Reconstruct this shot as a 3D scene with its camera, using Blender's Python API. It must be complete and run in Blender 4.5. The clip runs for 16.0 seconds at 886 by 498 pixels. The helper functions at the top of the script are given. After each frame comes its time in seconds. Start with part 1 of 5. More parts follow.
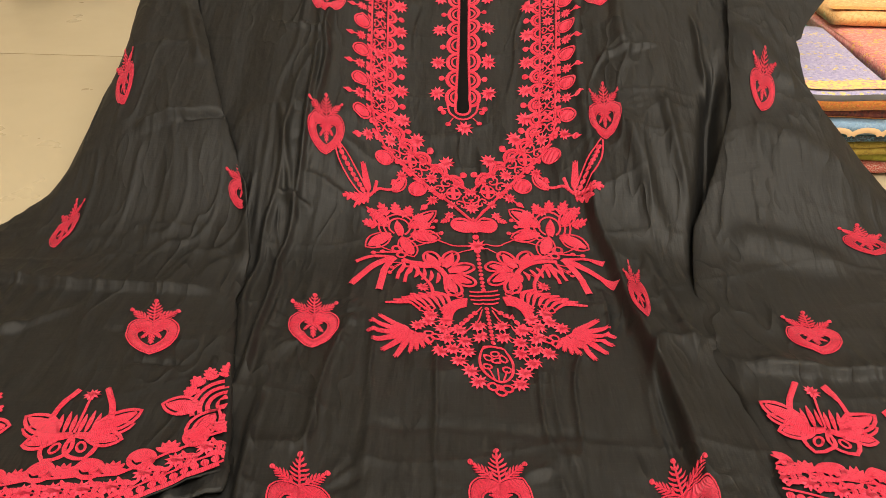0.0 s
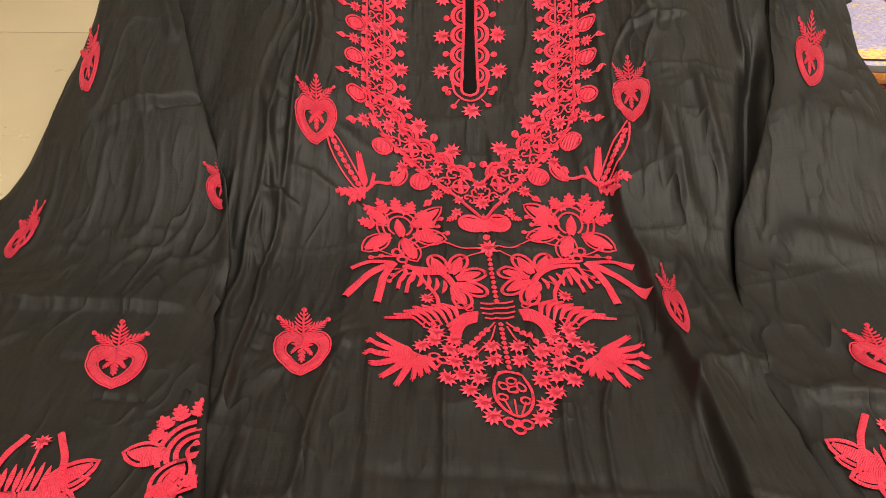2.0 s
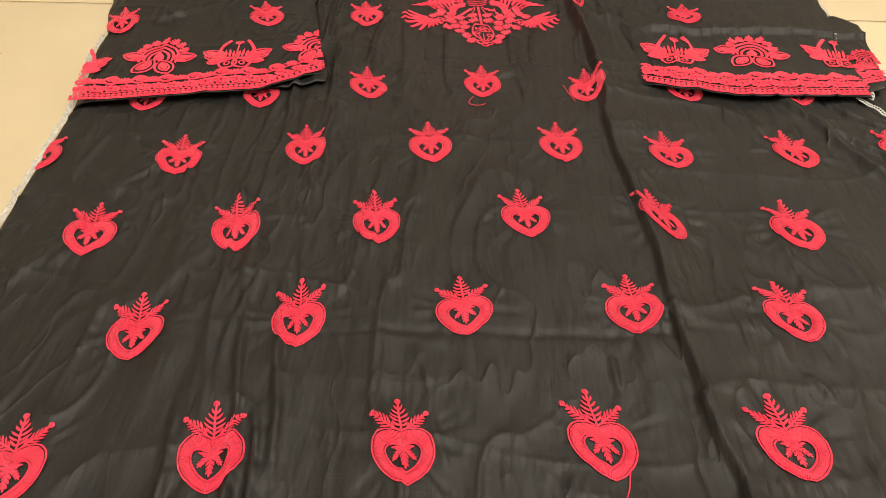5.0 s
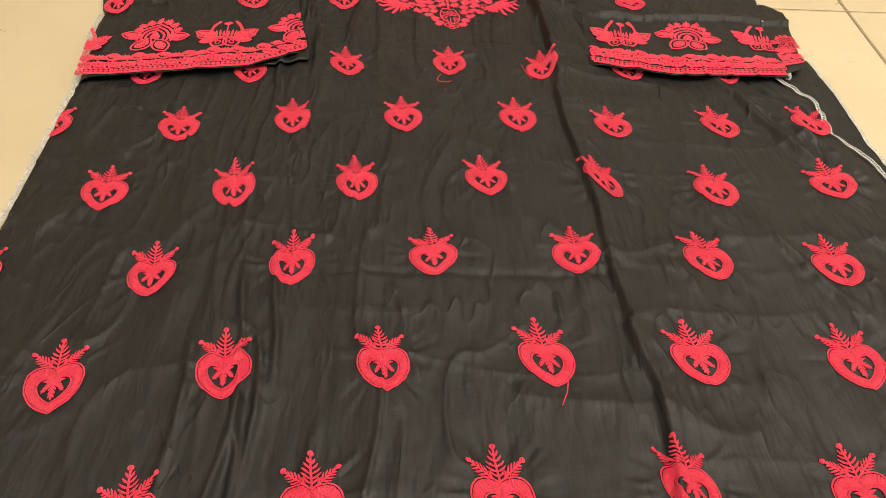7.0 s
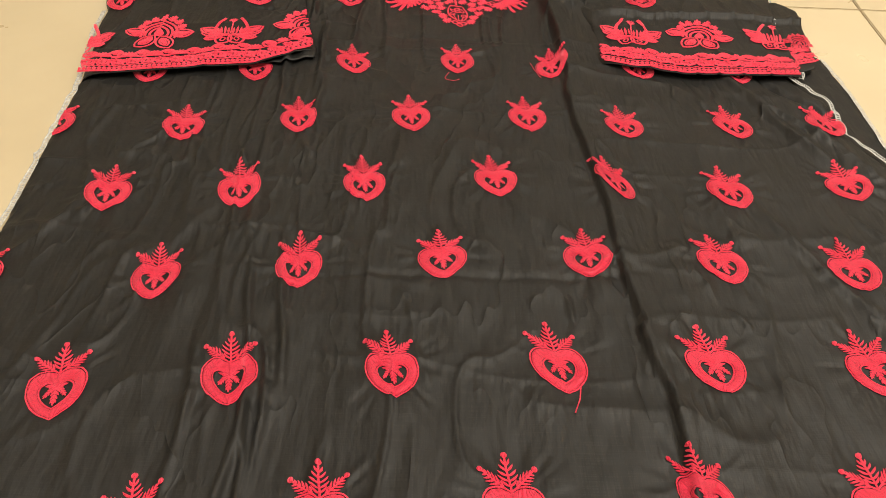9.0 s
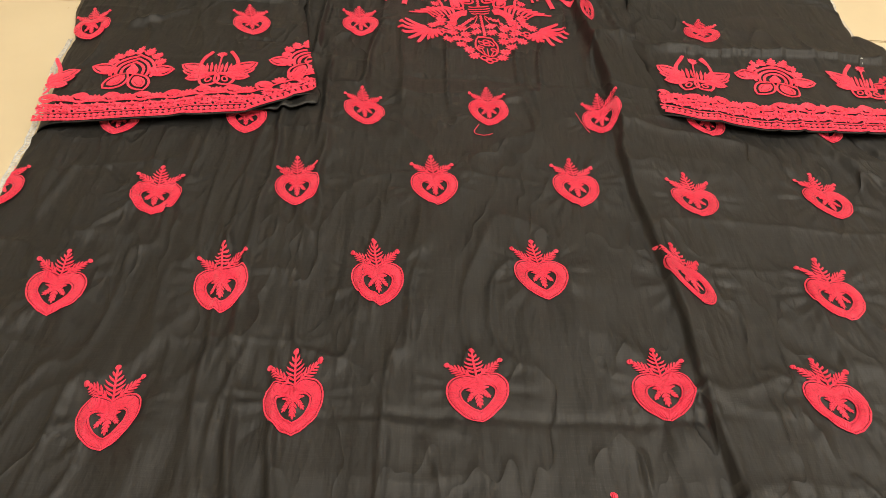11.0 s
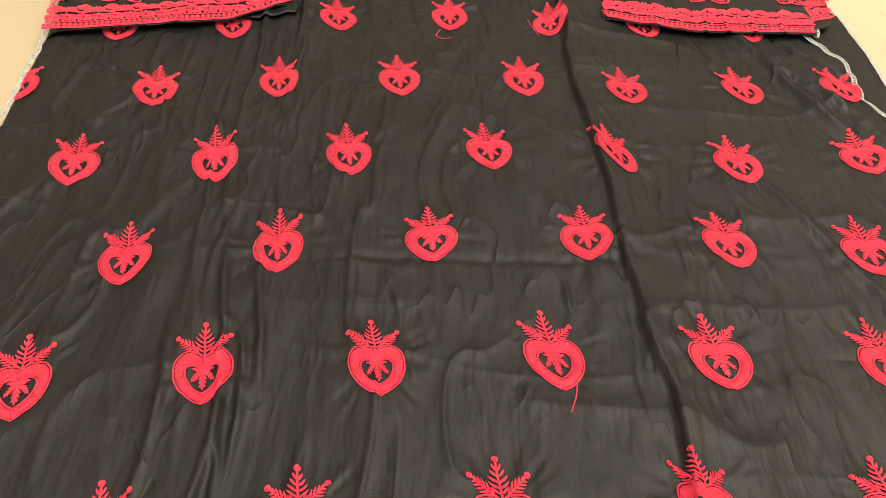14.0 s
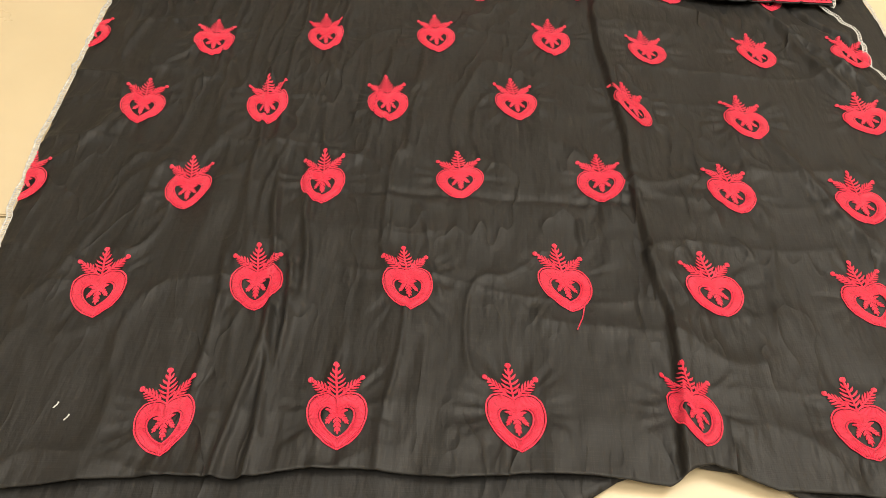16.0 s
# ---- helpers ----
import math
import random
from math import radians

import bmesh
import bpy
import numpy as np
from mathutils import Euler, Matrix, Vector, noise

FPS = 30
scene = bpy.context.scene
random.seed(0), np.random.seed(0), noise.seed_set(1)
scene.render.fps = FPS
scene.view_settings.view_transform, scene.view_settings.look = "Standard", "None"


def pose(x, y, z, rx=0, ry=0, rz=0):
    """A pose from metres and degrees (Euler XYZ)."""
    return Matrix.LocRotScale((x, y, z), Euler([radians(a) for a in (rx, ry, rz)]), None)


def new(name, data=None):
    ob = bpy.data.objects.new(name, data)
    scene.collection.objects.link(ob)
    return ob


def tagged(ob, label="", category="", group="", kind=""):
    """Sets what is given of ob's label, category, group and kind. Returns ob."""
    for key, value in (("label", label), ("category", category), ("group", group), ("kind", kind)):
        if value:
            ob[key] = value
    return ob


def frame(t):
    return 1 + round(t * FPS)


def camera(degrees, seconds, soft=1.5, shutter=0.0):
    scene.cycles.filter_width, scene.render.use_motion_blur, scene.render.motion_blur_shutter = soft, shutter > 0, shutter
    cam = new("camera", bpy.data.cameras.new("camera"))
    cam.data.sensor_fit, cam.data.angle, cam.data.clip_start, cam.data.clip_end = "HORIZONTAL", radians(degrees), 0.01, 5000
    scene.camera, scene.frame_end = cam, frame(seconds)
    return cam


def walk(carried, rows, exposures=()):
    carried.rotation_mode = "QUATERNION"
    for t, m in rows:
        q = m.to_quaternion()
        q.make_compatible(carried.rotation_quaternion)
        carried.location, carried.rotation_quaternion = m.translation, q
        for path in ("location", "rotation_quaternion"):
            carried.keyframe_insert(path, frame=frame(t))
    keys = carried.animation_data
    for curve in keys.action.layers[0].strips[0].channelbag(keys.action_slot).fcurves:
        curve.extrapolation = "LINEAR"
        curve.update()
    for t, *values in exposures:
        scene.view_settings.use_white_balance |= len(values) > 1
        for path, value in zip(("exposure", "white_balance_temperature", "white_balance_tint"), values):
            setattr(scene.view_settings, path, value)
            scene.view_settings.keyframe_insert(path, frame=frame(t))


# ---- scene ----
cam = camera(58.96, 16.0, soft=0.85)
PATH = [
    (0, -0.0072, -0.0257, 0.3752, 58.201, -0.328, 1.301),
    (0.5, -0.0126, 0.0144, 0.3758, 58.412, -0.080, 1.272),
    (1, -0.0147, 0.0630, 0.3674, 59.752, 0.530, 1.119),
    (1.5, -0.0106, 0.0696, 0.3625, 58.477, 0.816, 1.019),
    (2, -0.0070, 0.0578, 0.3559, 55.782, 0.764, 1.375),
    (2.5, -0.0076, -0.0577, 0.3471, 55.535, 0.789, 1.951),
    (3, -0.0027, -0.1348, 0.3501, 53.458, 0.892, 2.375),
    (3.5, -0.0001, -0.2075, 0.3625, 52.089, 1.092, 2.540),
    (4, 0.0015, -0.2897, 0.3792, 50.981, 1.214, 2.391),
    (4.5, 0.0022, -0.3598, 0.4065, 49.924, 0.965, 2.065),
    (5, 0.0044, -0.4345, 0.4130, 49.020, 0.461, 1.620),
    (5.2, -0.0044, -0.4561, 0.4141, 48.731, 0.231, 1.435),
    (7.3, 0.0045, -0.5256, 0.4646, 47.618, -1.163, -0.305),
    (7.5, 0.0017, -0.5207, 0.4596, 47.721, -1.213, -0.368),
    (8, -0.0022, -0.5132, 0.4656, 47.534, -1.267, -0.265),
    (8.5, -0.0042, -0.5159, 0.4589, 47.358, -1.163, -0.123),
    (9, -0.0020, -0.5130, 0.4577, 47.355, -1.105, 0.103),
    (9.5, -0.0076, -0.5029, 0.4567, 47.427, -1.281, 0.445),
    (10, -0.0233, -0.4398, 0.4490, 47.200, -1.462, 0.734),
    (10.2, -0.0258, -0.4139, 0.4445, 47.223, -1.543, 0.795),
    (12.3, -0.0086, -0.3117, 0.4114, 43.723, -1.155, 0.218),
    (12.5, -0.0038, -0.3535, 0.4239, 43.350, -1.178, -0.105),
    (13, 0.0119, -0.4383, 0.4412, 42.938, -1.356, -0.779),
    (13.5, 0.0026, -0.4546, 0.4522, 43.075, -1.260, -0.564),
    (14, 0.0033, -0.4609, 0.4532, 42.918, -1.344, -0.071),
    (14.5, 0.0203, -0.5054, 0.4429, 42.693, -1.386, 0.860),
    (15, 0.0057, -0.5092, 0.4644, 42.270, -1.248, 1.348),
    (15.5, 0.0078, -0.5094, 0.4689, 41.704, -1.194, 2.085),
    (16, 0.0077, -0.5311, 0.4821, 41.103, -0.944, 2.911),
]
walk(cam, [(t, pose(x, y, z, rx, ry, rz)) for t, x, y, z, rx, ry, rz in PATH],
     exposures=((0, 0.68), (1.5, 0.68), (2.5, 0.85), (3.5, 1.0), (4.2, 1.0), (5.2, 0.88), (7.5, 0.8), (9.5, 0.8), (12.5, 1.05), (16, 0.98)))

# ---- light: unseen shop ceiling lamps and one added for sheen, closed room ----
world = bpy.data.worlds.new("room_air")
scene.world = world
world.use_nodes = True
world.node_tree.nodes["Background"].inputs[0].default_value = (1.0, 0.92, 0.78, 1)
world.node_tree.nodes["Background"].inputs[1].default_value = 0.06


def ceiling_lamp(x, y, sx, sy, power, colour):
    data = bpy.data.lights.new("ceiling_lamp", "AREA")
    data.shape, data.size, data.size_y, data.energy, data.color = "RECTANGLE", sx, sy, power, colour
    ob = new("ceiling_lamp", data)
    ob.matrix_world = pose(x, y, 2.56)
    return ob


WARM = (1.0, 0.92, 0.79)
ceiling_lamp(-1.2, 0.2, 0.9, 0.9, 11, WARM)
ceiling_lamp(1.2, 0.2, 1.2, 1.2, 54, WARM)
ceiling_lamp(0.1, -1.2, 1.4, 0.9, 38, WARM)
# added weak lamp ahead, no known source: gives the flat cloth some sheen
ceiling_lamp(0.1, 2.75, 0.9, 0.4, 5, WARM)


# ---- materials ----
class Nodes:
    """A node material with short calls."""

    def __init__(self, name):
        self.mat = bpy.data.materials.new(name)
        self.mat.use_nodes = True
        self.tree = self.mat.node_tree
        self.bsdf = self.tree.nodes["Principled BSDF"]

    def add(self, kind, **values):
        node = self.tree.nodes.new(kind)
        for key, value in values.items():
            node.inputs[key].default_value = value
        return node

    def link(self, a, b):
        self.tree.links.new(a, b)

    def coords(self, which="Object"):
        return self.add("ShaderNodeTexCoord").outputs[which]

    def noise(self, scale, detail=4.0, rough=0.55, vector=None, stretch=None):
        vector = vector or self.coords()
        if stretch:
            mp = self.add("ShaderNodeMapping")
            mp.inputs["Scale"].default_value = stretch
            self.link(vector, mp.inputs["Vector"])
            vector = mp.outputs["Vector"]
        node = self.add("ShaderNodeTexNoise", Scale=scale, Detail=detail, Roughness=rough)
        self.link(vector, node.inputs["Vector"])
        return node.outputs["Fac"]

    def ramp(self, fac, stops):
        node = self.add("ShaderNodeValToRGB")
        els = node.color_ramp.elements
        while len(els) < len(stops):
            els.new(0.5)
        for el, (at, col) in zip(els, stops):
            el.position, el.color = at, (*col, 1)
        self.link(fac, node.inputs["Fac"])
        return node.outputs["Color"]

    def math(self, op, a, b=0.5):
        node = self.add("ShaderNodeMath")
        node.operation = op
        for k, v in enumerate((a, b)):
            if isinstance(v, (int, float)):
                node.inputs[k].default_value = v
            else:
                self.link(v, node.inputs[k])
        return node.outputs[0]

    def mix(self, fac, a, b, mode="MIX"):
        node = self.add("ShaderNodeMix")
        node.data_type, node.blend_type = "RGBA", mode
        for slot, v in ((0, fac), (6, a), (7, b)):
            if isinstance(v, (int, float)):
                node.inputs[slot].default_value = v
            elif isinstance(v, tuple):
                node.inputs[slot].default_value = (*v, 1)
            else:
                self.link(v, node.inputs[slot])
        return node.outputs[2]

    def bump(self, height, strength, distance, normal=None):
        node = self.add("ShaderNodeBump", Strength=strength, Distance=distance)
        self.link(height, node.inputs["Height"])
        if normal:
            self.link(normal, node.inputs["Normal"])
        return node.outputs["Normal"]

    def finish(self, colour=None, rough=0.5, normal=None, **rest):
        for key, v in (("Base Color", colour), ("Roughness", rough), ("Normal", normal)):
            if v is None:
                continue
            if isinstance(v, (int, float)):
                self.bsdf.inputs[key].default_value = v
            elif isinstance(v, tuple):
                self.bsdf.inputs[key].default_value = (*v, 1)
            else:
                self.link(v, self.bsdf.inputs[key])
        for key, v in rest.items():
            self.bsdf.inputs[key.replace("_", " ")].default_value = v
        return self.mat


def cloth_black():
    """Thin slub satin: crossing threads, soft streaks along the length and fine crackled creases."""
    n = Nodes("black_satin")
    at = n.coords("UV")
    slub_u = n.noise(1.0, 3, 0.65, at, (1100, 22, 1))
    slub_v = n.noise(1.0, 3, 0.65, at, (22, 1100, 1))
    weave = n.math("ADD", slub_u, slub_v)
    broad = n.noise(5.0, 3, 0.5, at)
    patch = n.ramp(n.noise(7.0, 2, 0.5, at), [(0.40, (0.0,) * 3), (0.66, (1.0,) * 3)])

    def crackle(stretch, sharp, seed):
        mp = n.add("ShaderNodeMapping")
        mp.inputs["Location"].default_value = (seed, seed * 0.7, seed)
        n.link(at, mp.inputs["Vector"])
        v = n.noise(1.0, 2, 0.5, mp.outputs["Vector"], stretch)
        ridge = n.math("SUBTRACT", 1.0, n.math("ABSOLUTE", n.math("MULTIPLY", n.math("SUBTRACT", v, 0.5), 5.0)))
        return n.math("POWER", n.math("MAXIMUM", ridge, 0.0), sharp)

    col = n.ramp(broad, [(0.3, (0.0030, 0.0029, 0.0027)), (0.7, (0.0046, 0.0044, 0.0041))])
    lint = n.math("MULTIPLY", n.math("MAXIMUM", n.math("SUBTRACT", weave, 1.02), 0.0), 0.8)
    col = n.mix(lint, col, (0.045, 0.044, 0.041))
    streak = n.noise(1.0, 3, 0.55, at, (34, 7, 1))
    nrm = n.bump(streak, 0.85, 0.0060)
    nrm = n.bump(n.noise(1.0, 3, 0.6, at, (90, 40, 1)), 0.45, 0.0022, nrm)
    nrm = n.bump(n.math("MULTIPLY", crackle((26, 10, 1), 5.0, 3.0), patch), 0.75, 0.0022, nrm)
    nrm = n.bump(weave, 0.22, 0.0004, nrm)
    rough = n.ramp(broad, [(0.3, (0.55,) * 3), (0.7, (0.62,) * 3)])
    return n.finish(col, rough, nrm, Specular_IOR_Level=0.30)


def thread_red():
    """Satin stitch: threads lie across each band, uneven in tone, with dark gaps between some of them; highlights and
    groove shade are put into the colour.
    """
    n = Nodes("red_silk_thread")
    at = n.coords("UV")
    sep = n.add("ShaderNodeSeparateXYZ")
    n.link(at, sep.inputs[0])
    uneven = n.noise(240, 2, 0.5)
    stripe = n.math("SINE", n.math("ADD", n.math("MULTIPLY", sep.outputs[0], 6.2832), n.math("MULTIPLY", uneven, 5.0)))
    strand = n.noise(1.0, 3, 0.7, at, (1.3, 0.5, 1))
    fine = n.noise(1500, 2, 0.5)
    patch = n.noise(60, 2, 0.5)
    h = n.math("ADD", n.math("MULTIPLY", stripe, 0.5), n.math("ADD", fine, strand))
    col = n.ramp(patch, [(0.3, (0.92, 0.040, 0.098)), (0.7, (0.98, 0.068, 0.138))])
    # satin highlights on some strands, painted as a lighter red
    col = n.mix(n.ramp(strand, [(0.56, (0.0,) * 3), (0.72, (0.30,) * 3)]), col, (1.0, 0.16, 0.21))
    col = n.mix(n.ramp(strand, [(0.30, (0.75,) * 3), (0.45, (0.0,) * 3)]), col, (0.20, 0.003, 0.010))
    col = n.mix(n.math("MULTIPLY", n.math("GREATER_THAN", n.noise(900, 2, 0.6), 0.57), 0.32), col, (0.40, 0.006, 0.020))
    # shade in the grooves between threads, painted darker
    col = n.mix(n.math("MULTIPLY", n.math("SUBTRACT", 0.25, stripe), 0.32), col, (0.34, 0.004, 0.014))
    return n.finish(col, 0.38, n.bump(h, 1.0, 0.0009), Specular_IOR_Level=0.5)


def thread_white():
    n = Nodes("white_overlock_thread")
    col = n.ramp(n.noise(300, 2), [(0.3, (0.22, 0.225, 0.22)), (0.7, (0.42, 0.43, 0.42))])
    return n.finish(col, 0.7)


def tile_cream():
    n = Nodes("cream_floor_tile")
    info = n.add("ShaderNodeObjectInfo")
    cloud = n.noise(3.0, 5, 0.6)
    speck = n.noise(90, 3, 0.6)
    col = n.ramp(cloud, [(0.25, (0.355, 0.297, 0.197)), (0.75, (0.42, 0.363, 0.25))])
    col = n.mix(n.math("MULTIPLY", speck, 0.16), col, (0.40, 0.31, 0.17))
    col = n.mix(n.math("MULTIPLY", info.outputs["Random"], 0.12), col, (0.56, 0.48, 0.33))
    rough = n.ramp(n.noise(8, 4), [(0.3, (0.25,) * 3), (0.7, (0.40,) * 3)])
    return n.finish(col, rough, n.bump(n.noise(30, 3), 0.05, 0.001))


def grout():
    n = Nodes("tile_grout")
    return n.finish(n.ramp(n.noise(60, 3), [(0.3, (0.26, 0.20, 0.115)), (0.7, (0.36, 0.28, 0.17))]), 0.85)


def wall_paint():
    n = Nodes("wall_paint")
    return n.finish(n.ramp(n.noise(2, 4), [(0.3, (0.66, 0.60, 0.50)), (0.7, (0.72, 0.66, 0.56))]), 0.7, n.bump(n.noise(70, 3), 0.1, 0.001))


def print_cloth(name, a, b, c, scale=26.0, rough=0.7):
    """Printed cotton: ground colour a, sprigs of b and c."""
    n = Nodes(name)
    at = n.coords()
    sep = n.add("ShaderNodeSeparateXYZ")
    n.link(at, sep.inputs[0])
    wave = n.math("SINE", n.math("ADD", n.math("MULTIPLY", sep.outputs[1], 150.0), n.math("MULTIPLY", n.noise(20, 2), 2.0)))
    band = n.math("GREATER_THAN", wave, 0.1)
    cells = n.add("ShaderNodeTexVoronoi", Scale=scale * 5.0)
    n.link(at, cells.inputs["Vector"])
    sprig = n.math("LESS_THAN", cells.outputs["Distance"], 0.34)
    scroll = n.math("GREATER_THAN", n.noise(scale * 7.0, 3, 0.6), 0.54)
    vein = n.math("LESS_THAN", n.math("ABSOLUTE", n.math("SUBTRACT", n.noise(scale * 4.0, 2, 0.5), 0.5)), 0.018)
    col = n.mix(n.math("MULTIPLY", scroll, 0.65), a, b)
    col = n.mix(n.math("MULTIPLY", n.math("MULTIPLY", sprig, band), 0.9), col, c)
    col = n.mix(n.math("MULTIPLY", vein, 0.5), col, tuple(0.3 * k for k in a))
    col = n.mix(n.math("MULTIPLY", n.noise(9, 3), 0.2), col, a)
    return n.finish(col, rough, n.bump(n.noise(160, 3), 0.25, 0.001), Sheen_Weight=0.1)


def plain(name, a, b, rough=0.6, scale=40, metal=0.0, gloss=0.5):
    n = Nodes(name)
    n.bsdf.inputs["Specular IOR Level"].default_value = gloss
    return n.finish(n.ramp(n.noise(scale, 4), [(0.3, a), (0.7, b)]), rough, n.bump(n.noise(scale * 4, 3), 0.2, 0.001), Metallic=metal)


BLACK, RED, WHITE = cloth_black(), thread_red(), thread_white()
TILE, GROUT, WALL = tile_cream(), grout(), wall_paint()


# ---- the scattered hearts, row by row from the neck to the hem; millimetres: the foot, and the heart's own right and up ----
ROW_A = [
    (-92, 255.3, 37.3, -2.6, -5.6, 38.7),
    (22.8, 261.5, 36.5, -1.3, -1.9, 40),
    (127.2, 253.8, 35, 10.8, 0.8, 41.6),
]
ROW_B = [
    (-252.3, 124.6, 41, -0.1, -4, 38.7),
    (-138, 139, 35.5, 4, -5.5, 40),
    (-24.5, 145.4, 38.1, -1.4, -4.6, 40.5),
    (94.1, 149.1, 37.2, -2.9, -2.8, 39.6),
    (193.8, 142, 37.7, -0.8, -5.3, 31.6),
    (306, 141.5, 36.5, -3.8, -4.9, 37.6),
    (402.6, 146.8, 36.3, -5.5, -2.8, 38.5),
]
ROW_C = [
    (-294.2, 16.5, 39.7, 2.4, -4.2, 41),
    (-175, 21.5, 36, 10, -7.5, 44.5),
    (-62.9, 31.7, 37.2, 1.4, -6.1, 42.9),
    (58.2, 43.1, 37.6, -1, -5.8, 39.3),
    (171, 42, 31.5, -18, -9, 38.5),
    (272.6, 29.6, 37.5, -4.8, -4.2, 39.8),
    (390.9, 48.5, 43.6, 8.8, -5.9, 34.1),
]
ROW_D = [
    (-222.2, -88.7, 36, 10.2, -4.5, 38.5),
    (-109.8, -76.2, 36, 6.9, -4, 41.8),
    (7.9, -62.4, 39.3, 7.4, -4.1, 35.8),
    (128.4, -56.8, 39.3, 3.2, -2.1, 35.8),
    (242.2, -63.8, 37.6, -4.1, -5.7, 38.2),
    (349.3, -70.8, 38.1, -3, -3.6, 38.8),
]
ROW_E = [
    (-259.3, -203.1, 37.9, 9.3, -6.9, 42.4),
    (-141.8, -190.6, 37.9, 6.5, -5.9, 40.6),
    (-26.2, -184.5, 37, 3.2, -6.9, 40.5),
    (95.4, -174.7, 39.6, -1.1, -7.6, 41.9),
    (208.6, -175.6, 42.4, 4.1, -6.7, 40.2),
    (328, -173.2, 39.9, 5.9, -5.9, 40.5),
]
ROW_F = [
    (-179.1, -307.8, 37, 11.7, -7.1, 41.4),
    (-64.9, -298.6, 39.2, 3.9, -6.1, 41.1),
    (54.9, -292, 39.4, 1, -5.9, 43.2),
    (175.1, -283.3, 32.3, -9.1, -5.5, 39.8),
    (288.1, -284.5, 40.9, 6.8, -3.5, 40.7),
]
CHEST = [
    (-110.6, 421.3, 38.3, -1.6, -6, 43.7),
    (137.9, 451.8, 15, 3.9, -1.2, 47.9),
    (-128.8, 638, 31.4, 12.1, -5.1, 43),
    (132.3, 657.3, 27.6, -9.3, 2.3, 45),
]
SLEEVE_A = [
    (-220.8, 397.3, 38.6, 0.3, -10, 40.5),
    (-383.8, 379.6, 31.7, 17.3, -10.8, 41.4),
    (-345.4, 530.3, 16.4, 17, -0.6, 35.4),
    (-188.2, 568.4, 28.2, 0.4, -10.8, 32),
    (-323.7, 671.9, 10.9, 25.6, -11.8, 43.8),
]
SLEEVE_B = [
    (254, 413.2, 36.5, -5.2, 3.1, 33.1),
    (348.1, 543.8, 40.2, 0.1, -3.6, 20),
    (279.7, 680.7, 18.7, -19, 12.6, 47.8),
]
HEARTS = ROW_A + ROW_B + ROW_C + ROW_D + ROW_E + ROW_F + CHEST


# ---- heights of the laid cloth ----
_rng = np.random.RandomState(7)
_table = _rng.rand(256, 256)


def vnoise(x, y):
    """Smooth random heights, -1 to 1, one bump a unit."""
    x, y = np.asarray(x, float) + 500.3, np.asarray(y, float) + 500.7
    i, j = np.floor(x).astype(int), np.floor(y).astype(int)
    fx, fy = x - i, y - j
    fx, fy = fx * fx * fx * (fx * (6 * fx - 15) + 10), fy * fy * fy * (fy * (6 * fy - 15) + 10)
    g = lambda a, b: _table[a % 256, b % 256]
    top = g(i, j) * (1 - fx) + g(i + 1, j) * fx
    low = g(i, j + 1) * (1 - fx) + g(i + 1, j + 1) * fx
    return 2 * (top * (1 - fy) + low * fy) - 1


def ease(a):
    a = np.clip(a, 0, 1)
    return a * a * (3 - 2 * a)


def mound(x, y):
    """The cloth lies flat, and climbs towards the neck."""
    z = 0.0126 * np.log1p(np.exp(np.clip((y - 0.57) / 0.03, -30, 60)))
    z = z + 0.035 * ease((abs(x) - 0.05) / 0.12) * ease((y - 0.52) / 0.15)
    return z * (1 - 0.75 * ease((abs(x) - 0.30 - 0.25 * np.maximum(0, y - 0.6)) / 0.12))


def curve(y, pairs):
    """A line given by pairs (y, x), softly interpolated."""
    ys, xs = zip(*sorted(pairs))
    return np.interp(y, ys, xs)


def tuck(x, y, pairs, amp, steep, gentle, lo, hi):
    """A fold along a line: steep on its low-x side, gentle on the other."""
    d = x - curve(y, pairs) - 0.0025 * vnoise(y * 22, 3.1)
    s = np.where(d < 0, np.exp(-((d / steep) ** 2)), np.exp(-np.abs(d) / gentle))
    return amp * s * ease((y - lo) / 0.06) * ease((hi - y) / 0.06)


def crease(x, y, x0, y0, x1, y1, amp, wide, wander=0.004):
    """A short ridge (or valley, amp < 0) from one place to another."""
    length = math.hypot(x1 - x0, y1 - y0)
    ux, uy = (x1 - x0) / length, (y1 - y0) / length
    s, d = (x - x0) * ux + (y - y0) * uy, -(x - x0) * uy + (y - y0) * ux
    d = d - wander * vnoise(s * 18, x0 * 50 + y0 * 31)
    return amp * np.exp(-((d / wide) ** 2)) * ease(s / (0.25 * length)) * ease((length - s) / (0.25 * length))


FOLD_RIGHT = [(-0.32, 0.161), (-0.214, 0.167), (-0.186, 0.166), (-0.177, 0.168), (-0.113, 0.157), (-0.112, 0.16), (-0.036, 0.155), (0.035, 0.154), (0.105, 0.147), (0.221, 0.139), (0.3, 0.144), (0.43, 0.134), (0.53, 0.126), (0.6, 0.116), (0.75, 0.106)]
FOLD_LEFT = [(-0.32, -0.110), (-0.18, -0.114), (-0.07, -0.127), (0.08, -0.145), (0.28, -0.147), (0.44, -0.157), (0.62, -0.150)]


